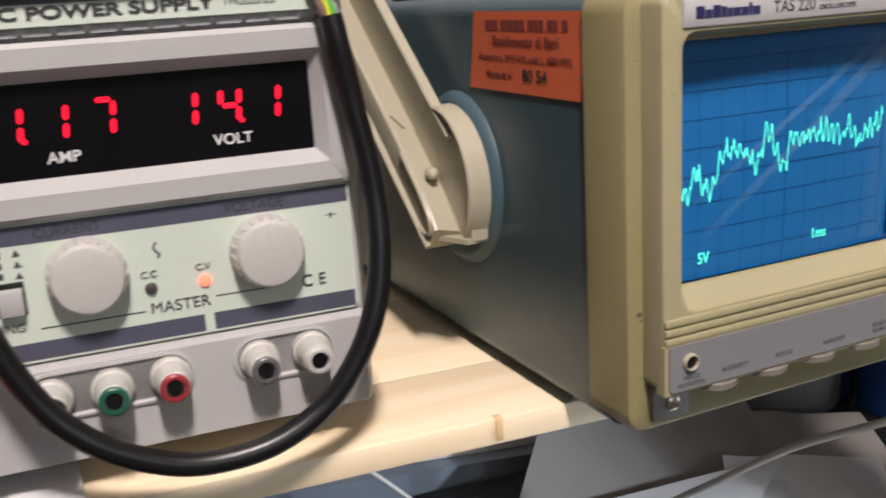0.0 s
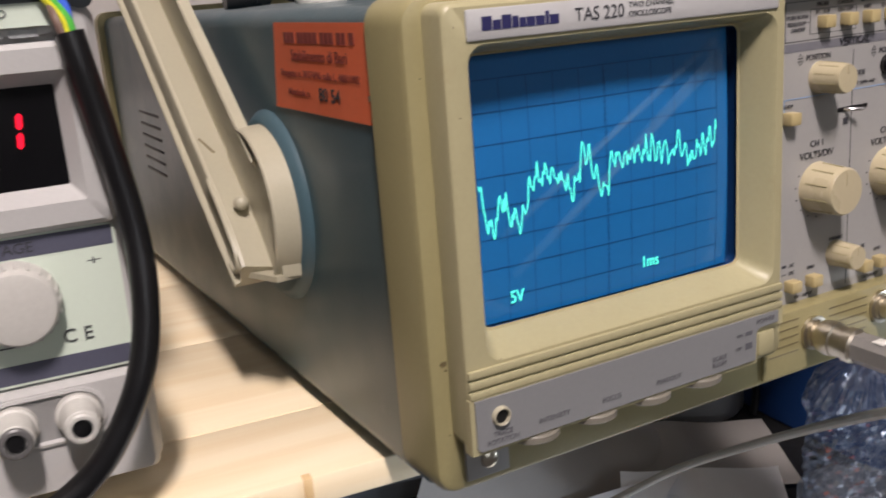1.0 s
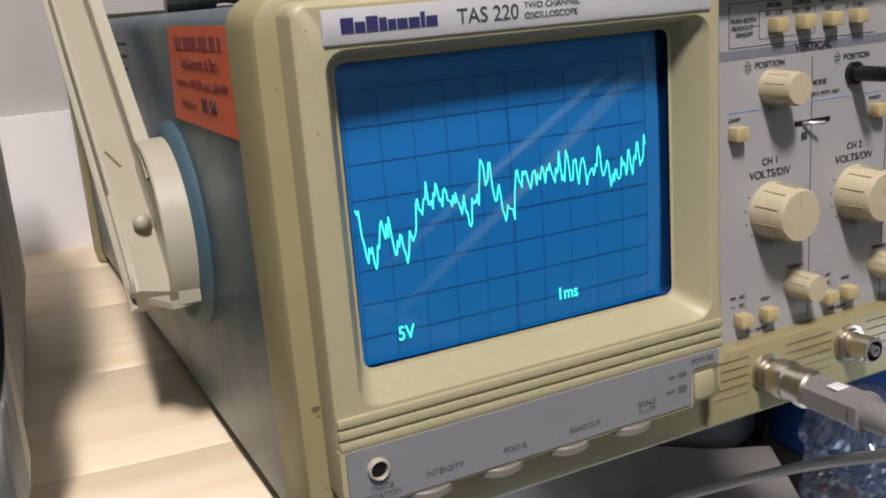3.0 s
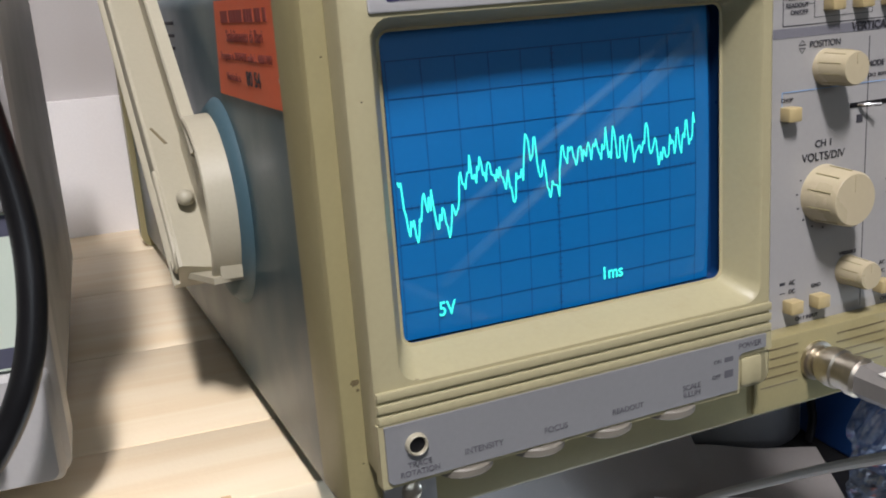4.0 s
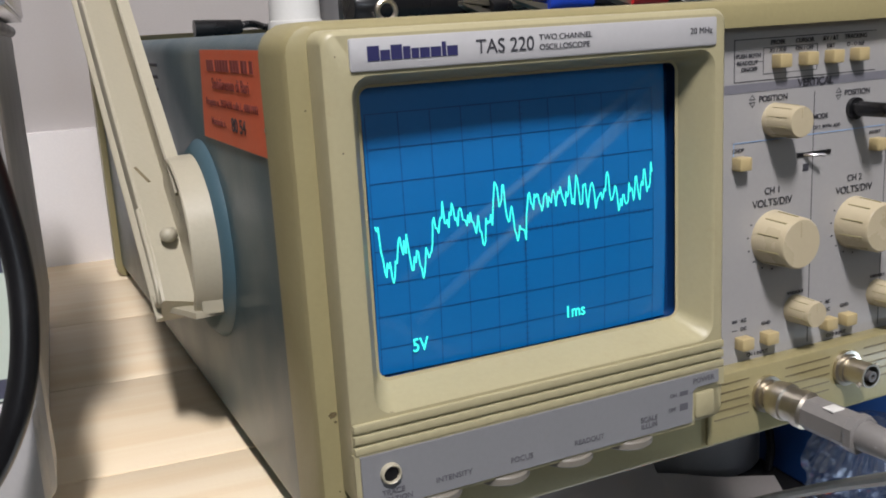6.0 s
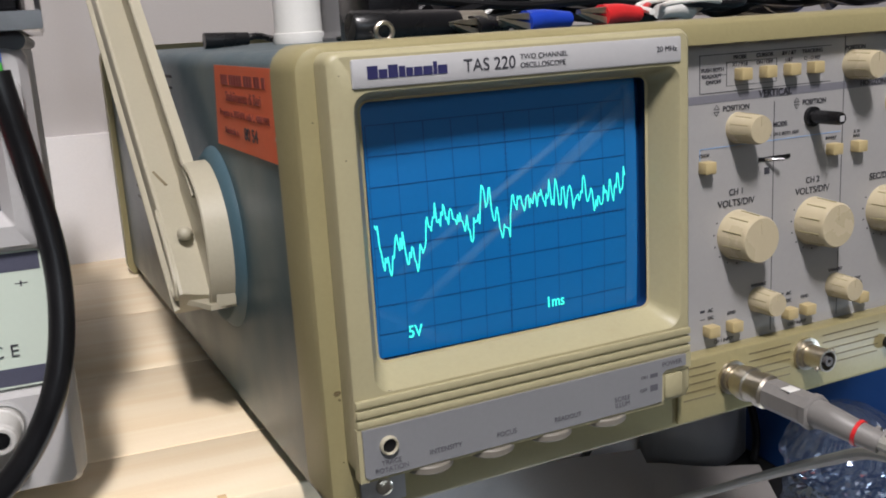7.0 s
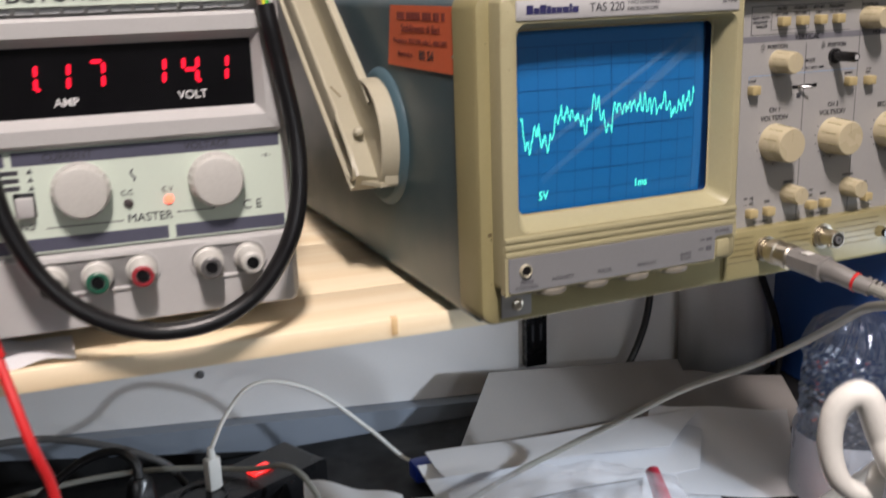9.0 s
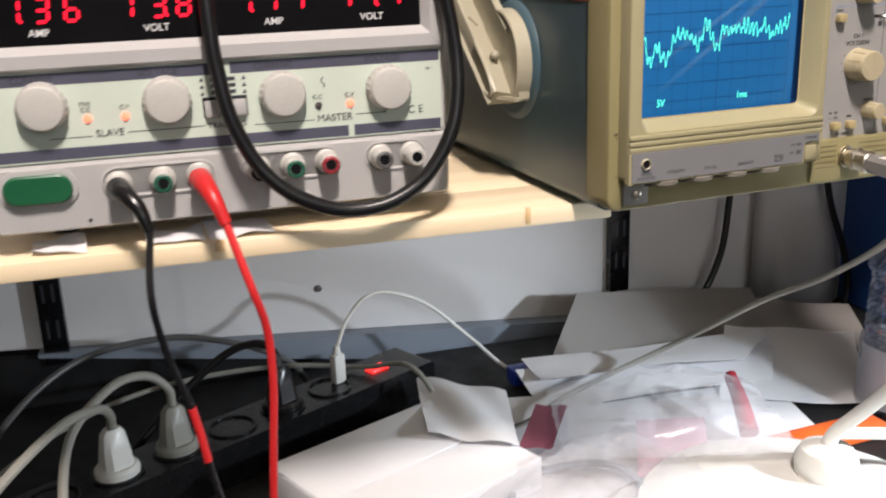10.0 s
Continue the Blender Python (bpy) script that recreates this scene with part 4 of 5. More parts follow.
def psu_knob(x, z):
    k = part("knob", lathe((x, 0.0, z), (0, -1, 0), [(0, 0.0138), (0.0010, 0.0138), (0.0088, 0.0126), (0.0102, 0.0116), (0.0106, 0.0098), (0.0104, 0.0)], 40, cap=False), "terminal", psu, "ribbed light grey knob")
    for i in range(22):
        a = 2 * math.pi * i / 22
        part("rib", sweep([(x + 0.0132 * math.cos(a), -0.0012, z + 0.0132 * math.sin(a)), (x + 0.0124 * math.cos(a), -0.0080, z + 0.0124 * math.sin(a))], 0.0009, 6, 1), "terminal", k)


for x, z in ((-0.0170, 0.0820), (-0.0808, 0.0826), (-0.1465, 0.0838), (-0.2135, 0.0848)):
    psu_knob(x, z)
for x, z, on in ((-0.0408, 0.0738, True), (-0.0600, 0.0738, False), (-0.1905, 0.0763, True), (-0.1702, 0.0762, True)):
    part("lamp", lathe((x, 0.0005, z), (0, -1, 0), [(0, 0.0023), (0.0012, 0.0022), (0.0022, 0.0012), (0.0024, 0.0)], 18, cap=False), "led_on" if on else "led_off", psu, "lit red indicator lamp" if on else "unlit indicator lamp")

# lower front with the terminals
part("terminal_panel", front_loft([(XL + 0.002, XR - 0.002, 0.0135, 0.0522, 0.003, 0.004), (XL + 0.002, XR - 0.002, 0.0135, 0.0522, 0.003, 0.0002), (XL + 0.004, XR - 0.004, 0.0150, 0.0505, 0.003, -0.0028)], False, True), "psu", psu)


def pill(x0, x1, z0, z1, y):
    r = (z1 - z0) / 2 - 0.0002
    part("terminal_surround", front_loft([(x0, x1, z0, z1, r, y), (x0, x1, z0, z1, r, y - 0.0012), (x0 + 0.001, x1 - 0.001, z0 + 0.001, z1 - 0.001, r - 0.001, y - 0.0014), (x0 + 0.0018, x1 - 0.0018, z0 + 0.0018, z1 - 0.0018, r - 0.0018, y - 0.0002)], False, True), "psu", psu)


pill(-0.1085, -0.0488, 0.0315, 0.0500, -0.0026)
pill(-0.0345, 0.0045, 0.0315, 0.0500, -0.0026)
pill(-0.1880, -0.1235, 0.0300, 0.0485, -0.0026)


def terminal(x, z, tip):
    t = part("terminal_post", lathe((x, -0.0028, z), (0, -1, 0), [(0, 0.0075), (0.003, 0.0074), (0.0035, 0.0066), (0.0135, 0.0058), (0.0142, 0.0052)], 26), "terminal", psu, "grey binding post")
    part("socket_ring", lathe((x, -0.0165, z), (0, -1, 0), [(0, 0.0054), (0.0014, 0.0053), (0.0019, 0.0046), (0.0019, 0.0035), (0.0002, 0.0033)], 26), tip, t)
    part("socket_hole", lathe((x, -0.0168, z), (0, -1, 0), [(0, 0.0031), (0.0009, 0.003)], 18), "black", t)


for x, z, tip in ((-0.0992, 0.0402, "black"), (-0.0785, 0.0402, "dullgreen"), (-0.0577, 0.0408, "dullred"), (-0.0250, 0.0408, "greycyl"), (-0.0048, 0.0408, "terminal"), (-0.1785, 0.0385, "black"), (-0.1540, 0.0390, "dullgreen"), (-0.1330, 0.0395, "dullred")):
    terminal(x, z, tip)
sw = part("power_switch", front_loft([(-0.2425, -0.2005, 0.0285, 0.0505, 0.0105, -0.0026), (-0.2425, -0.2005, 0.0285, 0.0505, 0.0105, -0.0045), (-0.2408, -0.2022, 0.0302, 0.0488, 0.009, -0.0048)], False, True), "psu", psu)
part("rocker", front_loft([(-0.2398, -0.2032, 0.0312, 0.0478, 0.0078, -0.0046), (-0.2398, -0.2032, 0.0312, 0.0478, 0.0078, -0.0072), (-0.2388, -0.2042, 0.0322, 0.0468, 0.007, -0.008)], False, True), "green", sw, "dark green rocker")
for x in (XL + 0.035, XR - 0.03):
    for y in (0.055, 0.27):
        part("rubber_foot", lathe((x, y, 0.0), (0, 0, 1), [(0, 0.009), (0.0165, 0.010)], 20), "rubber", psu)
part("corner_screw", lathe((-0.1965, -0.0028, 0.0185), (0, -1, 0), [(0, 0.0012), (0.0005, 0.001)], 10), "dark", psu)

# ---- things on the power supply ----
PSU = psu.matrix_world.copy()
unit = thing("metal_chassis", PSU @ pose(0, 0, 0.1790), "open steel chassis with a black grille, standing on the power supply", "chassis")
part("tray", box(-0.24, 0.0275, -0.004, 0.23, 0.0, 0.002, 0.0004), "steel", unit)
part("front_lip", front_loft([(-0.24, 0.0285, 0.0, 0.0062, 0.001, -0.0045), (-0.24, 0.0285, 0.0, 0.0062, 0.001, -0.003)], True, True), "steel", unit)
part("end_plate", box(0.0265, 0.0285, -0.0028, 0.23, 0.002, 0.05, 0.0004), "steel", unit)
for i in range(22):
    part("fin", box(-0.235 + i * 0.0117, -0.2250 + i * 0.0117, 0.0020, 0.22, 0.002, 0.048, 0.0006), "black", unit)

cable = thing("power_cable", PSU, "thick black sheathed cable looping down in front of the power supply", "cable")
part("sheath", sweep([(0.0122, -0.012, 0.1655), (0.0138, -0.013, 0.155), (0.0172, -0.0135, 0.1346), (0.0213, -0.017, 0.1035), (0.0203, -0.022, 0.079), (0.0150, -0.026, 0.058), (0.0050, -0.028, 0.040), (-0.008, -0.029, 0.0265), (-0.027, -0.030, 0.0175), (-0.048, -0.030, 0.0155), (-0.066, -0.030, 0.0195), (-0.086, -0.029, 0.0305), (-0.102, -0.026, 0.0480), (-0.1135, -0.023, 0.074), (-0.1180, -0.020, 0.099), (-0.1199, -0.018, 0.1206), (-0.1203, -0.014, 0.15), (-0.121, -0.006, 0.18), (-0.122, 0.01, 0.20), (-0.125, 0.05, 0.235)], 0.0044, 14, 8), "rubber", cable)
part("earth_wire", sweep([(0.0125, -0.012, 0.164), (0.0115, -0.010, 0.1700), (0.0075, -0.004, 0.1765), (0.0, 0.003, 0.1855), (-0.0055, 0.008, 0.196), (-0.01, 0.02, 0.212)], 0.0017, 10, 8), "yellow", cable, "yellow and green earth wire")
part("earth_stripe", sweep([(0.0133, -0.0133, 0.164), (0.0124, -0.0113, 0.1700), (0.0085, -0.0052, 0.1765)], 0.0011, 8, 8), "greenwire", cable)
part("neutral_wire", sweep([(0.0120, -0.0108, 0.164), (0.0125, -0.008, 0.172), (0.0100, -0.001, 0.180), (0.0072, 0.005, 0.188), (0.0070, 0.008, 0.196), (0.006, 0.02, 0.212)], 0.0016, 10, 8), "bluewire", cable, "blue wire")
part("live_wire", sweep([(0.0108, -0.0115, 0.164), (0.0090, -0.009, 0.171), (0.0095, 0.002, 0.180), (0.0140, 0.006, 0.189), (0.019, 0.01, 0.198), (0.026, 0.02, 0.214)], 0.0015, 10, 8), "brownwire", cable, "brown wire")


def scrap(name, pts, material, label, category, z=0.0, thick=0.0003, wave=0.0, seed=1, n=9):
    """A sheet between four corners (in order), slightly wavy."""
    r = random.Random(seed)
    ph = [r.uniform(0, 6) for _ in range(4)]
    bm = bmesh.new()
    a, b, c, d = [Vector(p) for p in pts]
    nrm = (b - a).cross(d - a).normalized()
    top, low = [], []
    for j in range(n + 1):
        rt, rl = [], []
        for i in range(n + 1):
            u, v = i / n, j / n
            p = a * (1 - u) * (1 - v) + b * u * (1 - v) + c * u * v + d * (1 - u) * v
            h = wave * (math.sin(4 * u + ph[0]) * math.cos(3 * v + ph[1]) + 0.5 * math.sin(9 * u + ph[2] + 5 * v))
            rt.append(bm.verts.new(p + nrm * (h + thick)))
            rl.append(bm.verts.new(p + nrm * h))
        top.append(rt)
        low.append(rl)
    for j in range(n):
        for i in range(n):
            bm.faces.new((top[j][i], top[j][i + 1], top[j + 1][i + 1], top[j + 1][i]))
            bm.faces.new((low[j][i], low[j + 1][i], low[j + 1][i + 1], low[j][i + 1]))
    for i in range(n):
        bm.faces.new((top[0][i], low[0][i], low[0][i + 1], top[0][i + 1]))
        bm.faces.new((top[n][i], top[n][i + 1], low[n][i + 1], low[n][i]))
        bm.faces.new((top[i][0], top[i + 1][0], low[i + 1][0], low[i][0]))
        bm.faces.new((top[i][n], low[i][n], low[i + 1][n], top[i + 1][n]))
    return solo(name, bm, material, label, category)


for k, (x0, x1, y0, y1, rot) in enumerate(((-0.262, -0.228, 0.090, 0.118, 5), (-0.226, -0.188, 0.086, 0.12, -8), (-0.325, -0.295, 0.098, 0.125, 3))):
    scrap("paper_scrap", [(x0, y0, SHELF_Z + 0.0012 + k * 0.0006), (x1, y0 - 0.006, SHELF_Z + 0.0012 + k * 0.0006), (x1, y1, SHELF_Z + 0.0016 + k * 0.0006), (x0, y1, SHELF_Z + 0.0016 + k * 0.0006)], "paper", "crumpled scrap of white paper under the power supply", "paper scrap", wave=0.0016, seed=k + 2)

# ---- test leads from the power supply ----
red = thing("test_lead", Matrix(), "red test lead plugged into the power supply, hanging down", "test lead", "test leads")
R0 = PSU @ Vector((-0.1330, -0.0185, 0.0390))
part("plug", sweep([R0 + Vector((0, 0.004, 0)), R0 + Vector((0.001, -0.012, -0.001)), R0 + Vector((0.004, -0.022, -0.008)), R0 + Vector((0.008, -0.027, -0.02))], 0.0068, 14, 5, taper=0.0034), "red", red)
part("wire", sweep([R0 + Vector((0.008, -0.027, -0.02)), (-0.2125, 0.030, 1.033), (-0.2062, 0.030, 1.007), (-0.2055, 0.030, 0.974), (-0.2090, 0.030, 0.932), (-0.2125, 0.028, 0.885), (-0.214, 0.02, 0.83), (-0.205, -0.02, 0.775), (-0.21, -0.12, 0.766)], 0.0024, 10, 8), "red", red)
blk = thing("test_lead", Matrix(), "black test lead plugged into the power supply, hanging down", "test lead", "test leads")
B0 = PSU @ Vector((-0.1785, -0.0185, 0.0380))
part("plug", sweep([B0 + Vector((0, 0.004, 0)), B0 + Vector((0.003, -0.010, -0.001)), B0 + Vector((0.009, -0.018, -0.008)), B0 + Vector((0.013, -0.022, -0.02))], 0.0068, 14, 5, taper=0.0030), "black", blk)
part("wire", sweep([B0 + Vector((0.013, -0.022, -0.02)), (-0.2655, 0.035, 1.034), (-0.2605, 0.035, 0.998), (-0.2510, 0.035, 0.964), (-0.2455, 0.033, 0.930), (-0.241, 0.032, 0.905), (-0.2335, 0.03, 0.87), (-0.225, 0.025, 0.82), (-0.2, 0.0, 0.772), (-0.17, -0.1, 0.766)], 0.0021, 10, 8), "black", blk)
part("red_sleeve", sweep([(-0.2515, 0.0348, 0.966), (-0.2485, 0.034, 0.950), (-0.2458, 0.0332, 0.932)], 0.0025, 10, 4), "red", blk, "short red sleeve")

# ---- things on the oscilloscope ----
TOP = SHELF_Z + 0.1665
jack = thing("audio_adapter", pose(0.0375, 0.062, TOP + 0.0066), "black barrel adapter plug with a nickel pin, lying on the oscilloscope", "adapter plug")
part("barrel", lathe((0, 0, 0), (1, 0.03, -0.02), [(0, 0.0056), (0.001, 0.0063), (0.018, 0.0065), (0.0185, 0.0062), (0.022, 0.0062), (0.0225, 0.0060), (0.043, 0.0058), (0.045, 0.0052)], 24), "black", jack)
part("collar", lathe((0.045, 0.0013, -0.0009), (1, 0.03, -0.02), [(0, 0.0052), (0.011, 0.0052), (0.0112, 0.004), (0.012, 0.0026)], 20), "chrome", jack)
part("pin", lathe((0.057, 0.0017, -0.0012), (1, 0.03, -0.02), [(0, 0.0018), (0.009, 0.0018), (0.011, 0.001)], 14), "chrome", jack)
case_box = thing("black_box", pose(0.0735, 0.104, TOP), "small black moulded box lying behind the adapter on the oscilloscope", "box")
part("body", box(-0.018, 0.005, -0.016, 0.020, 0.0, 0.034, 0.002), "black", case_box)
part("lid", box(-0.0185, 0.0055, -0.0165, 0.0205, 0.0345, 0.0405, 0.0015), "black", case_box)
bars([(-0.014, -0.008, 0.020, 0.022), (-0.006, 0.001, 0.020, 0.022)], "greycyl", case_box, y=-0.0161)
eye = thing("eyelet_terminal", pose(0.0445, 0.046, TOP + 0.0015), "small plated ring terminal standing on the oscilloscope", "terminal")
ring = [(0.0032 * math.cos(2 * math.pi * i / 20), 0.0, 0.0032 + 0.0032 * math.sin(2 * math.pi * i / 20)) for i in range(21)]
part("ring", sweep(ring, 0.0009, 8, 0), "chrome", eye)
part("tail", sweep([(0, 0, 0.0002), (0, 0.006, -0.0003), (0.001, 0.012, 0.0)], 0.001, 8, 4), "chrome", eye)


def clip_lead(name, at, rz, material, wire, label, wire_pts):
    t = thing(name, pose(*at, 0, 0, rz), label, "clip lead", "crocodile clip leads")
    part("sleeve", sweep([(0, 0, 0.0), (0.010, 0, 0.0008), (0.024, 0, 0.0)], 0.0046, 12, 5, taper=0.0032), material, t)
    part("jaw", loft([[(-0.014, -0.0012, 0.0022), (-0.014, 0.0012, 0.0022), (-0.014, 0.0012, 0.0028), (-0.014, -0.0012, 0.0028)], [(0.001, -0.003, 0.0008), (0.001, 0.003, 0.0008), (0.001, 0.003, 0.0036), (0.001, -0.003, 0.0036)]], True, True), "chrome", t)
    part("jaw", loft([[(-0.014, -0.0012, 0.0014), (-0.014, 0.0012, 0.0014), (-0.014, 0.0012, 0.0020), (-0.014, -0.0012, 0.0020)], [(0.001, -0.003, -0.0034), (0.001, 0.003, -0.0034), (0.001, 0.003, -0.0006), (0.001, -0.003, -0.0006)]], True, True), "chrome", t)
    part("wire", sweep([(0.022, 0, 0.0)] + wire_pts, 0.0013, 8, 8), wire, t)


clip_lead("clip_lead", (0.110, 0.058, TOP + 0.005), 12, "bluep", "bluep", "blue crocodile clip lead lying on the oscilloscope", [(0.035, 0.01, 0.0), (0.05, 0.03, -0.002), (0.06, 0.07, -0.003)])
clip_lead("clip_lead", (0.142, 0.052, TOP + 0.0056), 16, "red", "red", "red crocodile clip lead lying on the oscilloscope", [(0.035, 0.004, 0.003), (0.055, 0.02, 0.004), (0.08, 0.07, -0.003)])
clip_lead("clip_lead", (0.086, 0.058, TOP + 0.004), 30, "black", "black", "black crocodile clip lead lying on the oscilloscope", [(0.04, 0.0, 0.0), (0.07, 0.02, -0.002), (0.12, 0.05, -0.002)])
clip_lead("clip_lead", (0.128, 0.092, TOP + 0.008), 150, "black", "black", "black crocodile clip lead lying on the oscilloscope", [(0.04, 0.0, -0.003), (0.06, -0.02, -0.005), (0.09, -0.05, -0.006)])
clip_lead("clip_lead", (0.205, 0.075, TOP + 0.006), 200, "whitep", "whitep", "white crocodile clip lead coiled on the oscilloscope", [(0.03, 0.008, 0.003), (0.022, 0.02, 0.004), (0.005, 0.018, 0.003), (0.012, 0.002, 0.006), (0.034, -0.004, 0.003), (0.045, 0.01, 0.0)])
tangle = thing("cable_tangle", pose(0.0, 0.0, TOP), "tangle of thin black leads on top of the oscilloscope", "cables")
krng = random.Random(11)
for i in range(44):
    y = 0.080 + 0.0068 * i
    pts = [(0.075 + 0.0024 * i + (0.047 - 0.0002 * i) * k + krng.uniform(-0.010, 0.010), y + krng.uniform(-0.018, 0.018), 0.0035 + krng.uniform(0.0, 0.014 + 0.0013 * i)) for k in range(8)]
    pts = [(min(x, 0.36), yy, z if x < 0.300 else z * 0.8) for x, yy, z in pts]
    part("lead", sweep(pts, 0.0019 + 0.0008 * (i % 4), 8, 6), "rubber", tangle)
white = solo("plastic_cylinder", lathe((0.0885, 0.286, TOP), (0, 0, 1), [(0, 0.0150), (0.002, 0.0155), (0.006, 0.0150), (0.0062, 0.0142), (0.05, 0.0136), (0.052, 0.012)], 28), "whitep", "white plastic cylindrical cap standing on the oscilloscope", "cylinder")
grey = solo("grey_spool", lathe((0.1150, 0.280, TOP), (0, 0, 1), [(0, 0.0165), (0.002, 0.0168), (0.004, 0.0140), (0.006, 0.0132), (0.06, 0.0125)], 28), "greycyl", "grey plastic stand with a flared foot on the oscilloscope", "stand")
dcp = thing("dc_plug", pose(0.034, 0.295, TOP + 0.0045), "small black plug with a thin lead on the oscilloscope", "plug")
part("body", sweep([(0, 0, 0), (0.014, 0.0, 0.0), (0.026, 0.001, 0.0)], 0.0048, 12, 4, taper=0.0038), "black", dcp)
part("lead", sweep([(0.025, 0.001, 0.0005), (0.034, 0.004, 0.001), (0.055, 0.03, -0.002), (0.10, 0.06, -0.003)], 0.002, 8, 6), "black", dcp)

# ---- probe on the first input ----
probe = thing("probe_cable", pose(0.1750, 0.0, SHELF_Z + 0.0230), "grey probe lead with a plated BNC plug and a red ring", "probe")
ax = Vector((0.10, -1.0, -0.06)).normalized()
part("bnc_plug", lathe((0, 0.004, 0), ax, [(-0.002, 0.0066), (0.001, 0.0072), (0.004, 0.0072), (0.0045, 0.0064), (0.009, 0.0064), (0.0095, 0.0071), (0.0125, 0.0071), (0.0135, 0.0062)], 28), "chrome", probe, "nickel BNC plug")
b0 = Vector((0, 0.004, 0)) + ax * 0.0130
part("body", loft([[b0 + ax * d + Vector((x * w, 0, z * w)) for x, z in ((1, .5), (.5, 1), (-.5, 1), (-1, .5), (-1, -.5), (-.5, -1), (.5, -1), (1, -.5))] for d, w in ((0, 0.0052), (0.001, 0.0057), (0.019, 0.0058), (0.0195, 0.0064), (0.0225, 0.0064), (0.023, 0.0056))], True, True), "probe", probe, "grey moulded probe body", smooth=25)
e0 = b0 + ax * 0.022
e1 = e0 + Vector((0.004, -0.016, -0.003))
part("boot", sweep([e0, e0 + ax * 0.008, e1, e1 + Vector((0.003, -0.008, -0.002))], 0.0056, 16, 5, taper=0.0042), "probe", probe)
part("tag", box(-0.0028, 0.0028, -0.0125, -0.0075, 0.0048, 0.0054, 0.0002), "whitep", probe, "small white tag on the probe body").location = b0 + ax * 0.001 - Vector((0, 0.0, 0.0))
part("red_ring", lathe(e1, (0.25, -1, -0.2), [(0, 0.0051), (0.0014, 0.0051)], 20), "red", probe, "red marker ring")
bm = None
for i in range(8):
    bm = lathe(e1 + Vector((0.004 + i * 0.0011, -0.004 - i * 0.0026, -0.001 - i * 0.0007)), (0.35, -1, -0.25), [(0, 0.0044), (0.0016, 0.0042)], 14, bm)
part("strain_relief", bm, "probe", probe)
inv = probe.matrix_world.inverted()
part("wire", sweep([e1, e1 + Vector((0.010, -0.022, -0.007))] + [inv @ Vector(p) for p in ((0.222, -0.020, 1.036), (0.252, 0.030, 1.005), (0.286, 0.100, 0.960), (0.299, 0.160, 0.921), (0.283, 0.212, 0.887), (0.257, 0.255, 0.850), (0.226, 0.292, 0.816), (0.170, 0.300, 0.796), (0.112, 0.286, 0.788), (0.06, 0.275, 0.775), (0.0, 0.295, 0.767))], 0.0028, 10, 8), "cable", probe, "long grey coaxial lead")
solo("loose_cable", sweep([(0.005, 0.30, 0.7665), (-0.02, 0.345, 0.820), (-0.057, 0.395, 0.808), (-0.125, 0.43, 0.808), (-0.205, 0.44, 0.808), (-0.285, 0.42, 0.808), (-0.355, 0.38, 0.800), (-0.425, 0.32, 0.782)], 0.0026, 10, 8), "cable", "thin grey cable lying over the power strip", "cable")

# ---- power strip and plugs on the desk ----
strip = thing("power_strip", pose(-0.043, 0.398, DESK_Z, 0, 0, 23.5), "long black multi-socket power strip with a lit red switch", "power strip")
part("body", front_loft([(-0.42, 0.055, 0.0, 0.040, 0.006, -0.028), (-0.42, 0.055, 0.0, 0.040, 0.006, 0.028)], True, True), "black", strip)
part("neon_switch", box(-0.010, 0.012, -0.007, 0.007, 0.039, 0.0425, 0.0015), "neon", strip, "lit red rocker switch")
for x in (-0.06, -0.115, -0.17, -0.225, -0.28, -0.335):
    part("socket", lathe((x, 0, 0.039), (0, 0, 1), [(0, 0.0215), (0.003, 0.0215), (0.003, 0.0195), (-0.012, 0.019)], 28), "rubber", strip)
SM = strip.matrix_world.copy()


def schuko(x, material, label, wire_pts, wire_material):
    t = thing("mains_plug", SM @ pose(x, 0, 0.036), label, "plug", "mains plugs")
    part("face", lathe((0, 0, 0), (0, 0, 1), [(0, 0.0185), (0.010, 0.0185), (0.013, 0.016)], 26), material, t)
    part("body", loft([[(a * w, b * w2, z) for a, b in ((1, .6), (.6, 1), (-.6, 1), (-1, .6), (-1, -.6), (-.6, -1), (.6, -1), (1, -.6))] for z, w, w2 in ((0.012, 0.0125, 0.0125), (0.028, 0.011, 0.009), (0.042, 0.009, 0.007), (0.046, 0.006, 0.005))], True, True), material, t)
    part("cord", sweep([(0, 0, 0.044)] + wire_pts, 0.0038, 10, 8), wire_material, t)


schuko(-0.225, "cable", "grey mains plug in the power strip", [(-0.002, 0, 0.062), (-0.02, 0.0, 0.08), (-0.055, -0.01, 0.085), (-0.10, -0.03, 0.065), (-0.125, -0.06, 0.02), (-0.14, -0.10, -0.02), (-0.2, -0.16, -0.033)], "cable")
schuko(-0.28, "whitep", "white mains plug in the power strip", [(-0.004, -0.01, 0.062), (-0.02, -0.025, 0.078), (-0.06, -0.05, 0.086), (-0.12, -0.08, 0.07), (-0.19, -0.11, 0.03), (-0.26, -0.14, -0.02)], "cable")
schuko(-0.115, "rubber", "black mains plug in the power strip", [(0, 0.006, 0.058), (-0.01, 0.02, 0.066), (-0.035, 0.04, 0.055), (-0.08, 0.055, 0.02), (-0.13, 0.06, -0.02)], "rubber")
usb = thing("white_cable", SM @ pose(-0.045, 0.004, 0.040), "thin white cable rising from the power strip", "cable")
part("plug", box(-0.0065, 0.0065, -0.005, 0.005, 0.0, 0.030, 0.002), "whitep", usb)
part("collar", lathe((0, 0, 0.029), (0, 0, 1), [(0, 0.0045), (0.010, 0.0028)], 14), "whitep", usb)
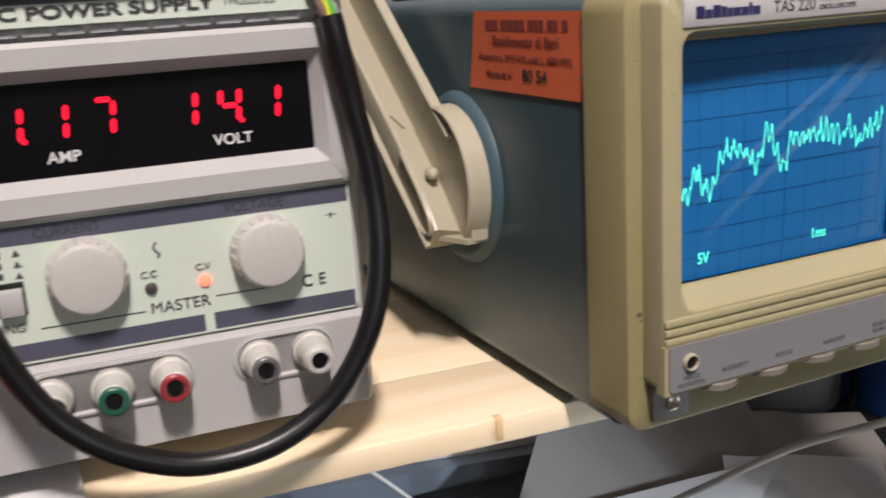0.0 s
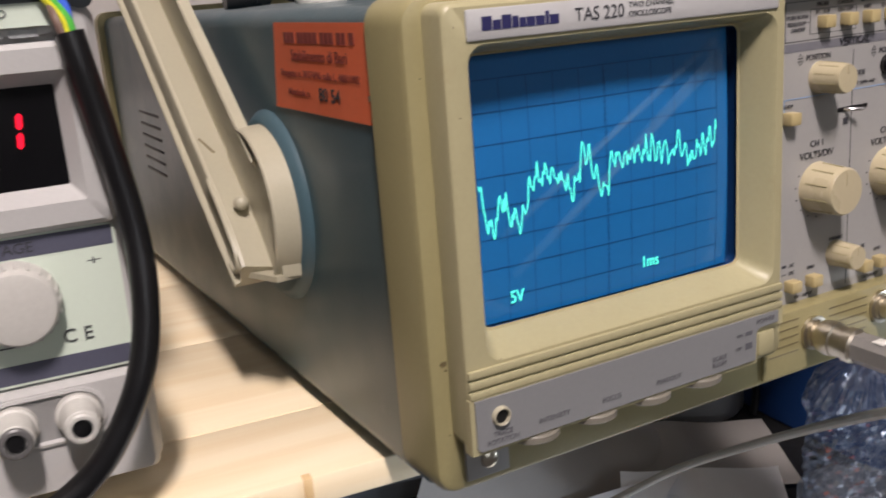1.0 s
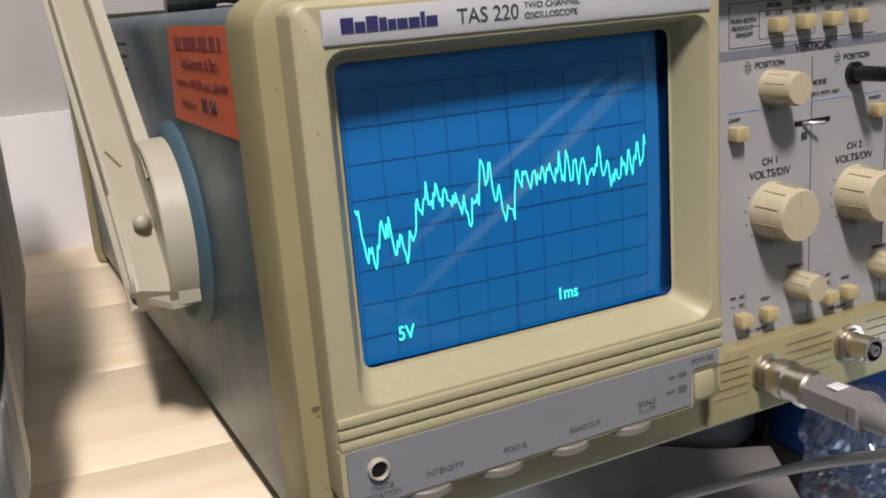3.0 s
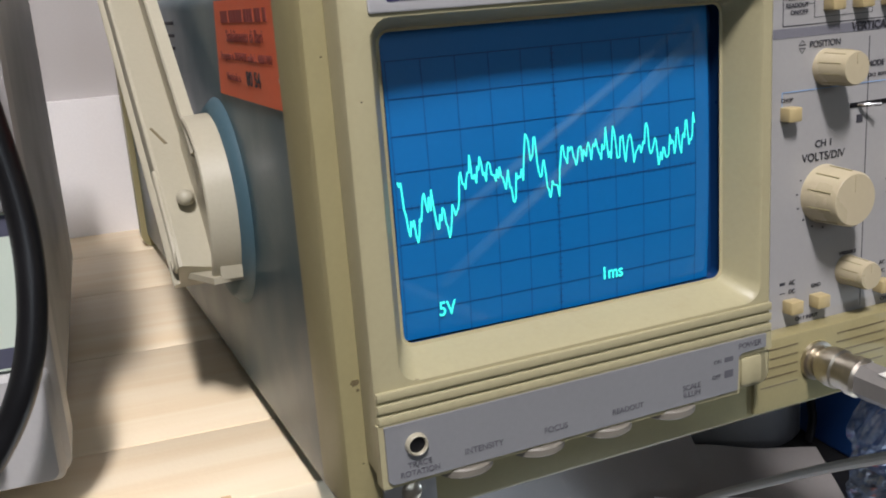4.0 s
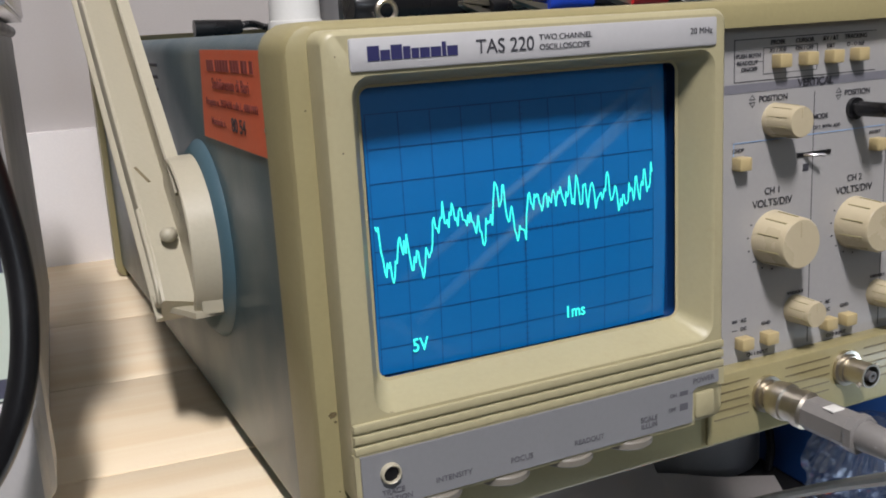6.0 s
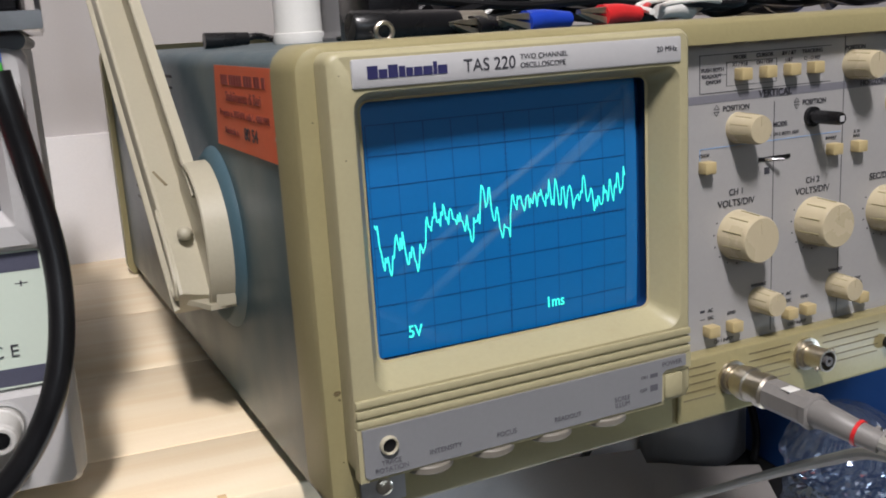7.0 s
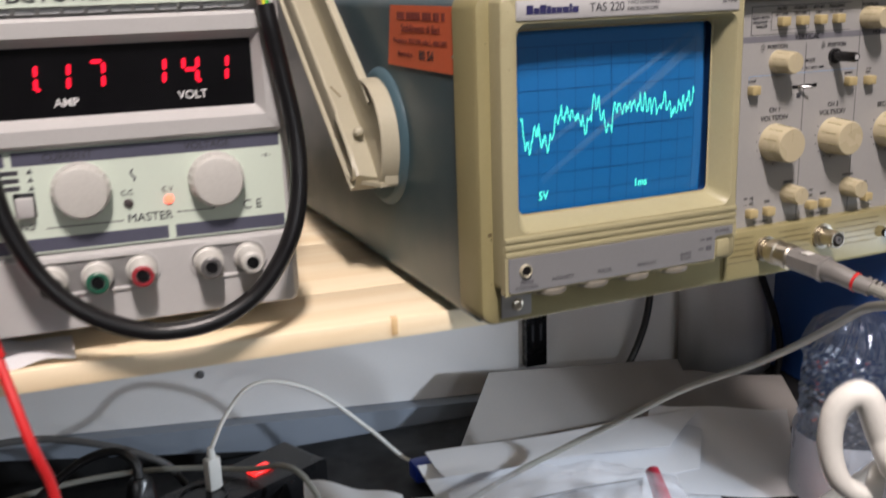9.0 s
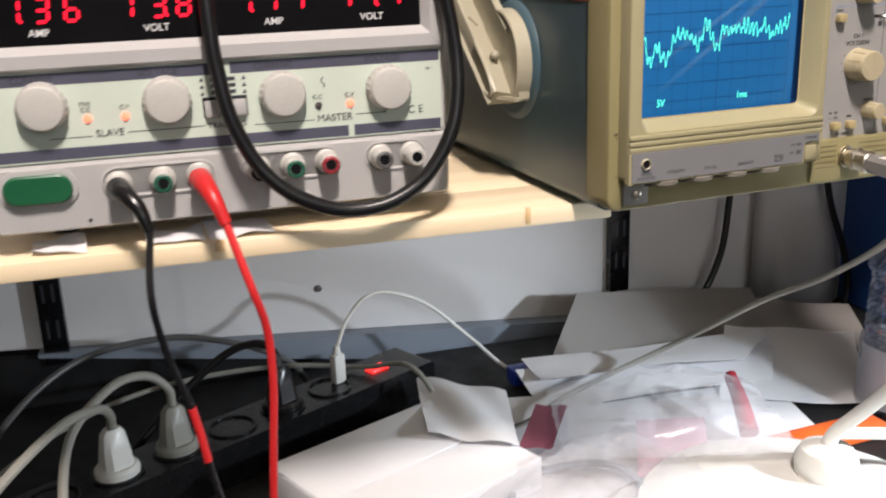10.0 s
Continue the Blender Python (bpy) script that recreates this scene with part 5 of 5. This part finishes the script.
inv = usb.matrix_world.inverted()
part("cord", sweep([(0, 0, 0.036)] + [inv @ Vector(p) for p in ((-0.063, 0.43, 0.846), (-0.040, 0.435, 0.867), (-0.012, 0.435, 0.868), (0.028, 0.432, 0.848), (0.072, 0.42, 0.806), (0.105, 0.395, 0.775), (0.15, 0.36, 0.768), (0.2, 0.3, 0.768))], 0.0021, 10, 8), "whitep", usb)
solo("cable_clip", box(0.098, 0.122, 0.372, 0.392, 0.7645, 0.783, 0.003), "bluep", "small dark blue clip on the desk", "clip")
solo("loose_cable", sweep([(-0.42, 0.30, 0.766), (-0.40, 0.40, 0.80), (-0.33, 0.47, 0.832), (-0.24, 0.485, 0.838), (-0.17, 0.47, 0.825), (-0.12, 0.46, 0.80), (-0.10, 0.47, 0.768)], 0.0034, 10, 8), "greycyl", "dark grey cable arching behind the power strip", "cable")
solo("hanging_cable", sweep([(0.448, 0.485, 1.03), (0.444, 0.482, 0.96), (0.438, 0.48, 0.90), (0.433, 0.48, 0.849), (0.42, 0.478, 0.814), (0.40, 0.474, 0.785), (0.37, 0.46, 0.766)], 0.0042, 10, 8), "rubber", "black cable hanging behind the shelf", "cable")
solo("hanging_cable", sweep([(0.52, 0.44, 1.03), (0.53, 0.425, 0.95), (0.541, 0.42, 0.897), (0.565, 0.42, 0.84), (0.577, 0.42, 0.794), (0.574, 0.42, 0.766)], 0.0042, 10, 8), "rubber", "black cable hanging beside the blue cabinet", "cable")

# ---- blue cabinet, papers and small clutter on the desk ----
cab = thing("blue_cabinet", room @ pose(0.66, -0.012, DESK_Z), "blue painted steel cabinet standing on the desk", "cabinet")
part("body", box(0.0, 0.55, -0.24, 0.0, 0.0, 0.34, 0.004), "bluebox", cab)
part("door", box(0.008, 0.542, -0.246, -0.2405, 0.008, 0.332, 0.002), "bluebox", cab)
bm = bmesh.new()
cols = [[bm.verts.new((x, -0.01 - 0.045 * math.sin(math.pi * i / 14), z)) for z in (0.0, 0.12, 0.27)] for i, x in ((i, -0.07 + 0.14 * i / 14) for i in range(15))]
for a, b in zip(cols, cols[1:]):
    for k in range(2):
        bm.faces.new((a[k], b[k], b[k + 1], a[k + 1]))
sheet = solo("card_roll", bm, "roll", "curved grey card standing against the wall", "card")
sheet.matrix_world = room @ pose(0.618, -0.014, DESK_Z)
sheet.modifiers.new("thickness", "SOLIDIFY").thickness = 0.0006
scrap("card_sheet", [(0.150, 0.398, DESK_Z + 0.003), (0.42, 0.352, DESK_Z + 0.003), (0.455, 0.452, DESK_Z + 0.033), (0.215, 0.452, DESK_Z + 0.064)], "kraft", "grey-beige card leaning at the back of the desk", "card", thick=0.0008, wave=0.001, seed=4)
scrap("paper_sheet", [(0.270, 0.255, DESK_Z + 0.005), (0.396, 0.191, DESK_Z + 0.005), (0.474, 0.297, DESK_Z + 0.028), (0.360, 0.372, DESK_Z + 0.030)], "paper", "bent white sheet of paper propped on the clutter", "paper", wave=0.003, seed=5)
scrap("paper_sheet", [(0.101, 0.303, DESK_Z + 0.010), (0.339, 0.262, DESK_Z + 0.013), (0.395, 0.330, DESK_Z + 0.0215), (0.097, 0.366, DESK_Z + 0.024)], "paper", "white folded sheet of paper lying on the desk", "paper", wave=0.003, seed=6)
scrap("paper_sheet", [(0.110, 0.330, DESK_Z + 0.029), (0.325, 0.290, DESK_Z + 0.027), (0.400, 0.338, DESK_Z + 0.032), (0.110, 0.379, DESK_Z + 0.028)], "paper", "second white sheet lying askew on the folded sheet", "paper", wave=0.002, seed=16)
scrap("paper_sheet", [(0.0, 0.22, DESK_Z + 0.003), (0.14, 0.17, DESK_Z + 0.003), (0.16, 0.31, DESK_Z + 0.012), (0.02, 0.36, DESK_Z + 0.008)], "paper", "white sheet of paper lying on the desk", "paper", wave=0.0015, seed=8)
scrap("paper_sheet", [(-0.02, 0.10, DESK_Z + 0.002), (0.30, 0.085, DESK_Z + 0.002), (0.345, 0.275, DESK_Z + 0.005), (0.05, 0.312, DESK_Z + 0.005)], "paper", "white sheet of paper under the clear bags", "paper", wave=0.0008, seed=12)
scrap("tissue_sheet", [(-0.045, 0.235, DESK_Z + 0.046), (0.022, 0.192, DESK_Z + 0.042), (0.058, 0.302, DESK_Z + 0.036), (-0.012, 0.362, DESK_Z + 0.041)], "paper", "crumpled white sheet lying half over the white box", "paper", wave=0.0045, seed=41, n=14)
# paper lying in shade: the shade is put into its grey-beige colour
scrap("paper_sheet", [(0.365, 0.350, DESK_Z + 0.006), (0.500, 0.290, DESK_Z + 0.006), (0.548, 0.385, DESK_Z + 0.020), (0.435, 0.440, DESK_Z + 0.026)], "kraft", "sheet behind the propped sheet of paper, coloured grey-beige for shade", "paper", wave=0.002, seed=51)
carton = thing("white_carton", pose(-0.078, 0.222, DESK_Z, 0, 0, 20), "small white cardboard box on the desk", "box")
part("body", box(-0.088, 0.088, -0.085, 0.062, 0.0, 0.038, 0.002), "paper", carton)
part("flap", box(-0.087, 0.087, -0.02, 0.0615, 0.0385, 0.0395, 0.0003), "paper", carton)


def bag(name, at, size, rz, label, seed, z0):
    """A crumpled clear bag: a puffed, creased pillow."""
    r = random.Random(seed)
    bm = bmesh.new()
    n = 22
    noise_at = Vector((r.uniform(0, 50), r.uniform(0, 50), 0))
    for side in (1, -1):
        g = []
        for j in range(n + 1):
            row = []
            for i in range(n + 1):
                u, v = i / n * 2 - 1, j / n * 2 - 1
                puff = max(0.0, (1 - u * u) * (1 - v * v)) ** 0.5
                c = noise.noise(noise_at + Vector((u * 3, v * 3, side))) + 0.6 * noise.noise(noise_at + Vector((u * 8, v * 8, side)))
                h = size[2] * (puff * (0.75 if side > 0 else 0.25) * side) + 0.011 * c * puff
                row.append(bm.verts.new((u * size[0] / 2 + 0.004 * c, v * size[1] / 2, max(0.001, size[2] * 0.25 + h))))
            g.append(row)
        for j in range(n):
            for i in range(n):
                bm.faces.new((g[j][i], g[j][i + 1], g[j + 1][i + 1], g[j + 1][i]))
    ob = solo(name, bm, "film", label, "bag", "clear bags", smooth=25)
    ob.matrix_world = pose(at[0], at[1], z0, 0, 0, rz)
    return ob


bag("plastic_bag", (0.17, 0.20), (0.20, 0.14, 0.05), -20, "crumpled clear plastic bag with red parts inside", 3, DESK_Z + 0.02)
bag("plastic_bag", (0.06, 0.13), (0.20, 0.14, 0.04), 15, "crumpled clear plastic bag on the desk", 5, DESK_Z + 0.008)
solo("red_part", sweep([(0.2415, 0.170, DESK_Z + 0.016), (0.252, 0.200, DESK_Z + 0.034), (0.2606, 0.228, DESK_Z + 0.046)], 0.009, 12, 5, taper=0.006), "darkred", "dark red plastic part inside the clear bag", "plastic part")
scrap("pink_slip", [(0.113, 0.150, DESK_Z + 0.013), (0.177, 0.136, DESK_Z + 0.013), (0.224, 0.215, DESK_Z + 0.016), (0.160, 0.232, DESK_Z + 0.016)], "pink", "faded pink paper slip inside the clear bag", "paper slip", wave=0.001, seed=21)
scrap("red_label", [(0.030, 0.213, DESK_Z + 0.026), (0.057, 0.201, DESK_Z + 0.026), (0.104, 0.262, DESK_Z + 0.030), (0.078, 0.277, DESK_Z + 0.030)], "plum", "faded plum label on a plastic bag", "label", wave=0.001, seed=31)
solo("orange_tray", box(0.19, 0.372, 0.135, 0.165, DESK_Z + 0.001, DESK_Z + 0.014, 0.003), "orange", "orange plastic tray edge among the clutter", "tray")
ringbm = sweep([(0.052 + 0.056 * math.cos(a), 0.142 + 0.050 * math.sin(a), DESK_Z + 0.0145 + 0.002 * math.sin(3 * a)) for a in [2 * math.pi * i / 28 for i in range(29)]], 0.0032, 8, 0)
solo("wire_coil", ringbm, "coil", "coil of grey wire in a clear bag", "wire coil")

lamp = thing("desk_lamp", pose(0.195, 0.045, DESK_Z), "white plastic desk lamp with a round base and looped neck, lit arm and shade added unseen", "desk lamp")
part("base", lathe((0, 0, 0), (0, 0, 1), [(0, 0.125), (0.006, 0.13), (0.016, 0.126), (0.022, 0.10), (0.024, 0.0)], 48, cap=False), "whitep", lamp)
part("knob", lathe((0.052, 0.035, 0.018), (0, 0, 1), [(0, 0.020), (0.006, 0.0245), (0.018, 0.0255), (0.027, 0.021), (0.031, 0.012), (0.032, 0.0)], 32, cap=False), "whitep", lamp)
part("stem", sweep([(0.052, 0.035, 0.046), (0.056, 0.030, 0.062), (0.062, 0.0, 0.10), (0.03, -0.08, 0.18), (-0.06, -0.17, 0.255), (-0.14, -0.232, 0.300), (-0.170, -0.259, 0.315), (-0.1745, -0.2565, 0.326), (-0.1795, -0.2535, 0.338), (-0.1855, -0.250, 0.334), (-0.187, -0.2495, 0.322), (-0.1835, -0.2515, 0.310), (-0.172, -0.252, 0.303), (-0.155, -0.240, 0.301)], 0.0064, 12, 8, taper=0.0028), "whitep", lamp)

# shade and arm are added out of view, to carry the spot
part("shade", lathe((0.277, -0.178, 0.242), (-0.45, 0.76, -0.47), [(-0.045, 0.012), (-0.04, 0.016), (-0.015, 0.024), (-0.002, 0.042), (-0.002, 0.0405), (-0.016, 0.022)], 32, cap=False), "whitep", lamp)
part("arm", sweep([(0.056, 0.030, 0.06), (0.17, -0.02, 0.06), (0.27, -0.10, 0.10), (0.31, -0.20, 0.20), (0.296, -0.21, 0.262)], 0.005, 12, 8), "whitep", lamp)

bottle = thing("plastic_bottle", pose(0.428, 0.176, DESK_Z), "crinkled clear plastic bottle standing on the desk", "bottle")
bm = bmesh.new()
prof = [(0.0, 0.034), (0.004, 0.040)] + [(0.010 + 0.003 * i, 0.0405 - (0.0012 if i % 6 == 0 else 0.0)) for i in range(48)] + [(0.158, 0.038), (0.168, 0.032), (0.176, 0.022), (0.181, 0.012), (0.183, 0.003)]
loops = []
for d, r in prof:
    loops.append([(r * (1 + 0.10 * noise.noise(Vector((2.2 * math.cos(2 * math.pi * i / 76), 2.2 * math.sin(2 * math.pi * i / 76), d * 45))) + 0.11 * noise.noise(Vector((8 * math.cos(2 * math.pi * i / 76), 8 * math.sin(2 * math.pi * i / 76), d * 190)))) * math.cos(2 * math.pi * i / 76), r * (1 + 0.10 * noise.noise(Vector((2.2 * math.cos(2 * math.pi * i / 76), 2.2 * math.sin(2 * math.pi * i / 76), d * 45))) + 0.11 * noise.noise(Vector((8 * math.cos(2 * math.pi * i / 76), 8 * math.sin(2 * math.pi * i / 76), d * 190)))) * math.sin(2 * math.pi * i / 76), d) for i in range(76)])
part("body", loft(loops, True, False, True, bm), "bottle", bottle, smooth=0)
part("label_sleeve", lathe((0, 0, 0.012), (0, 0, 1), [(0, 0.0455), (0.060, 0.0455)], 40, cap=False), "coil", bottle, "pale paper label round the bottle")
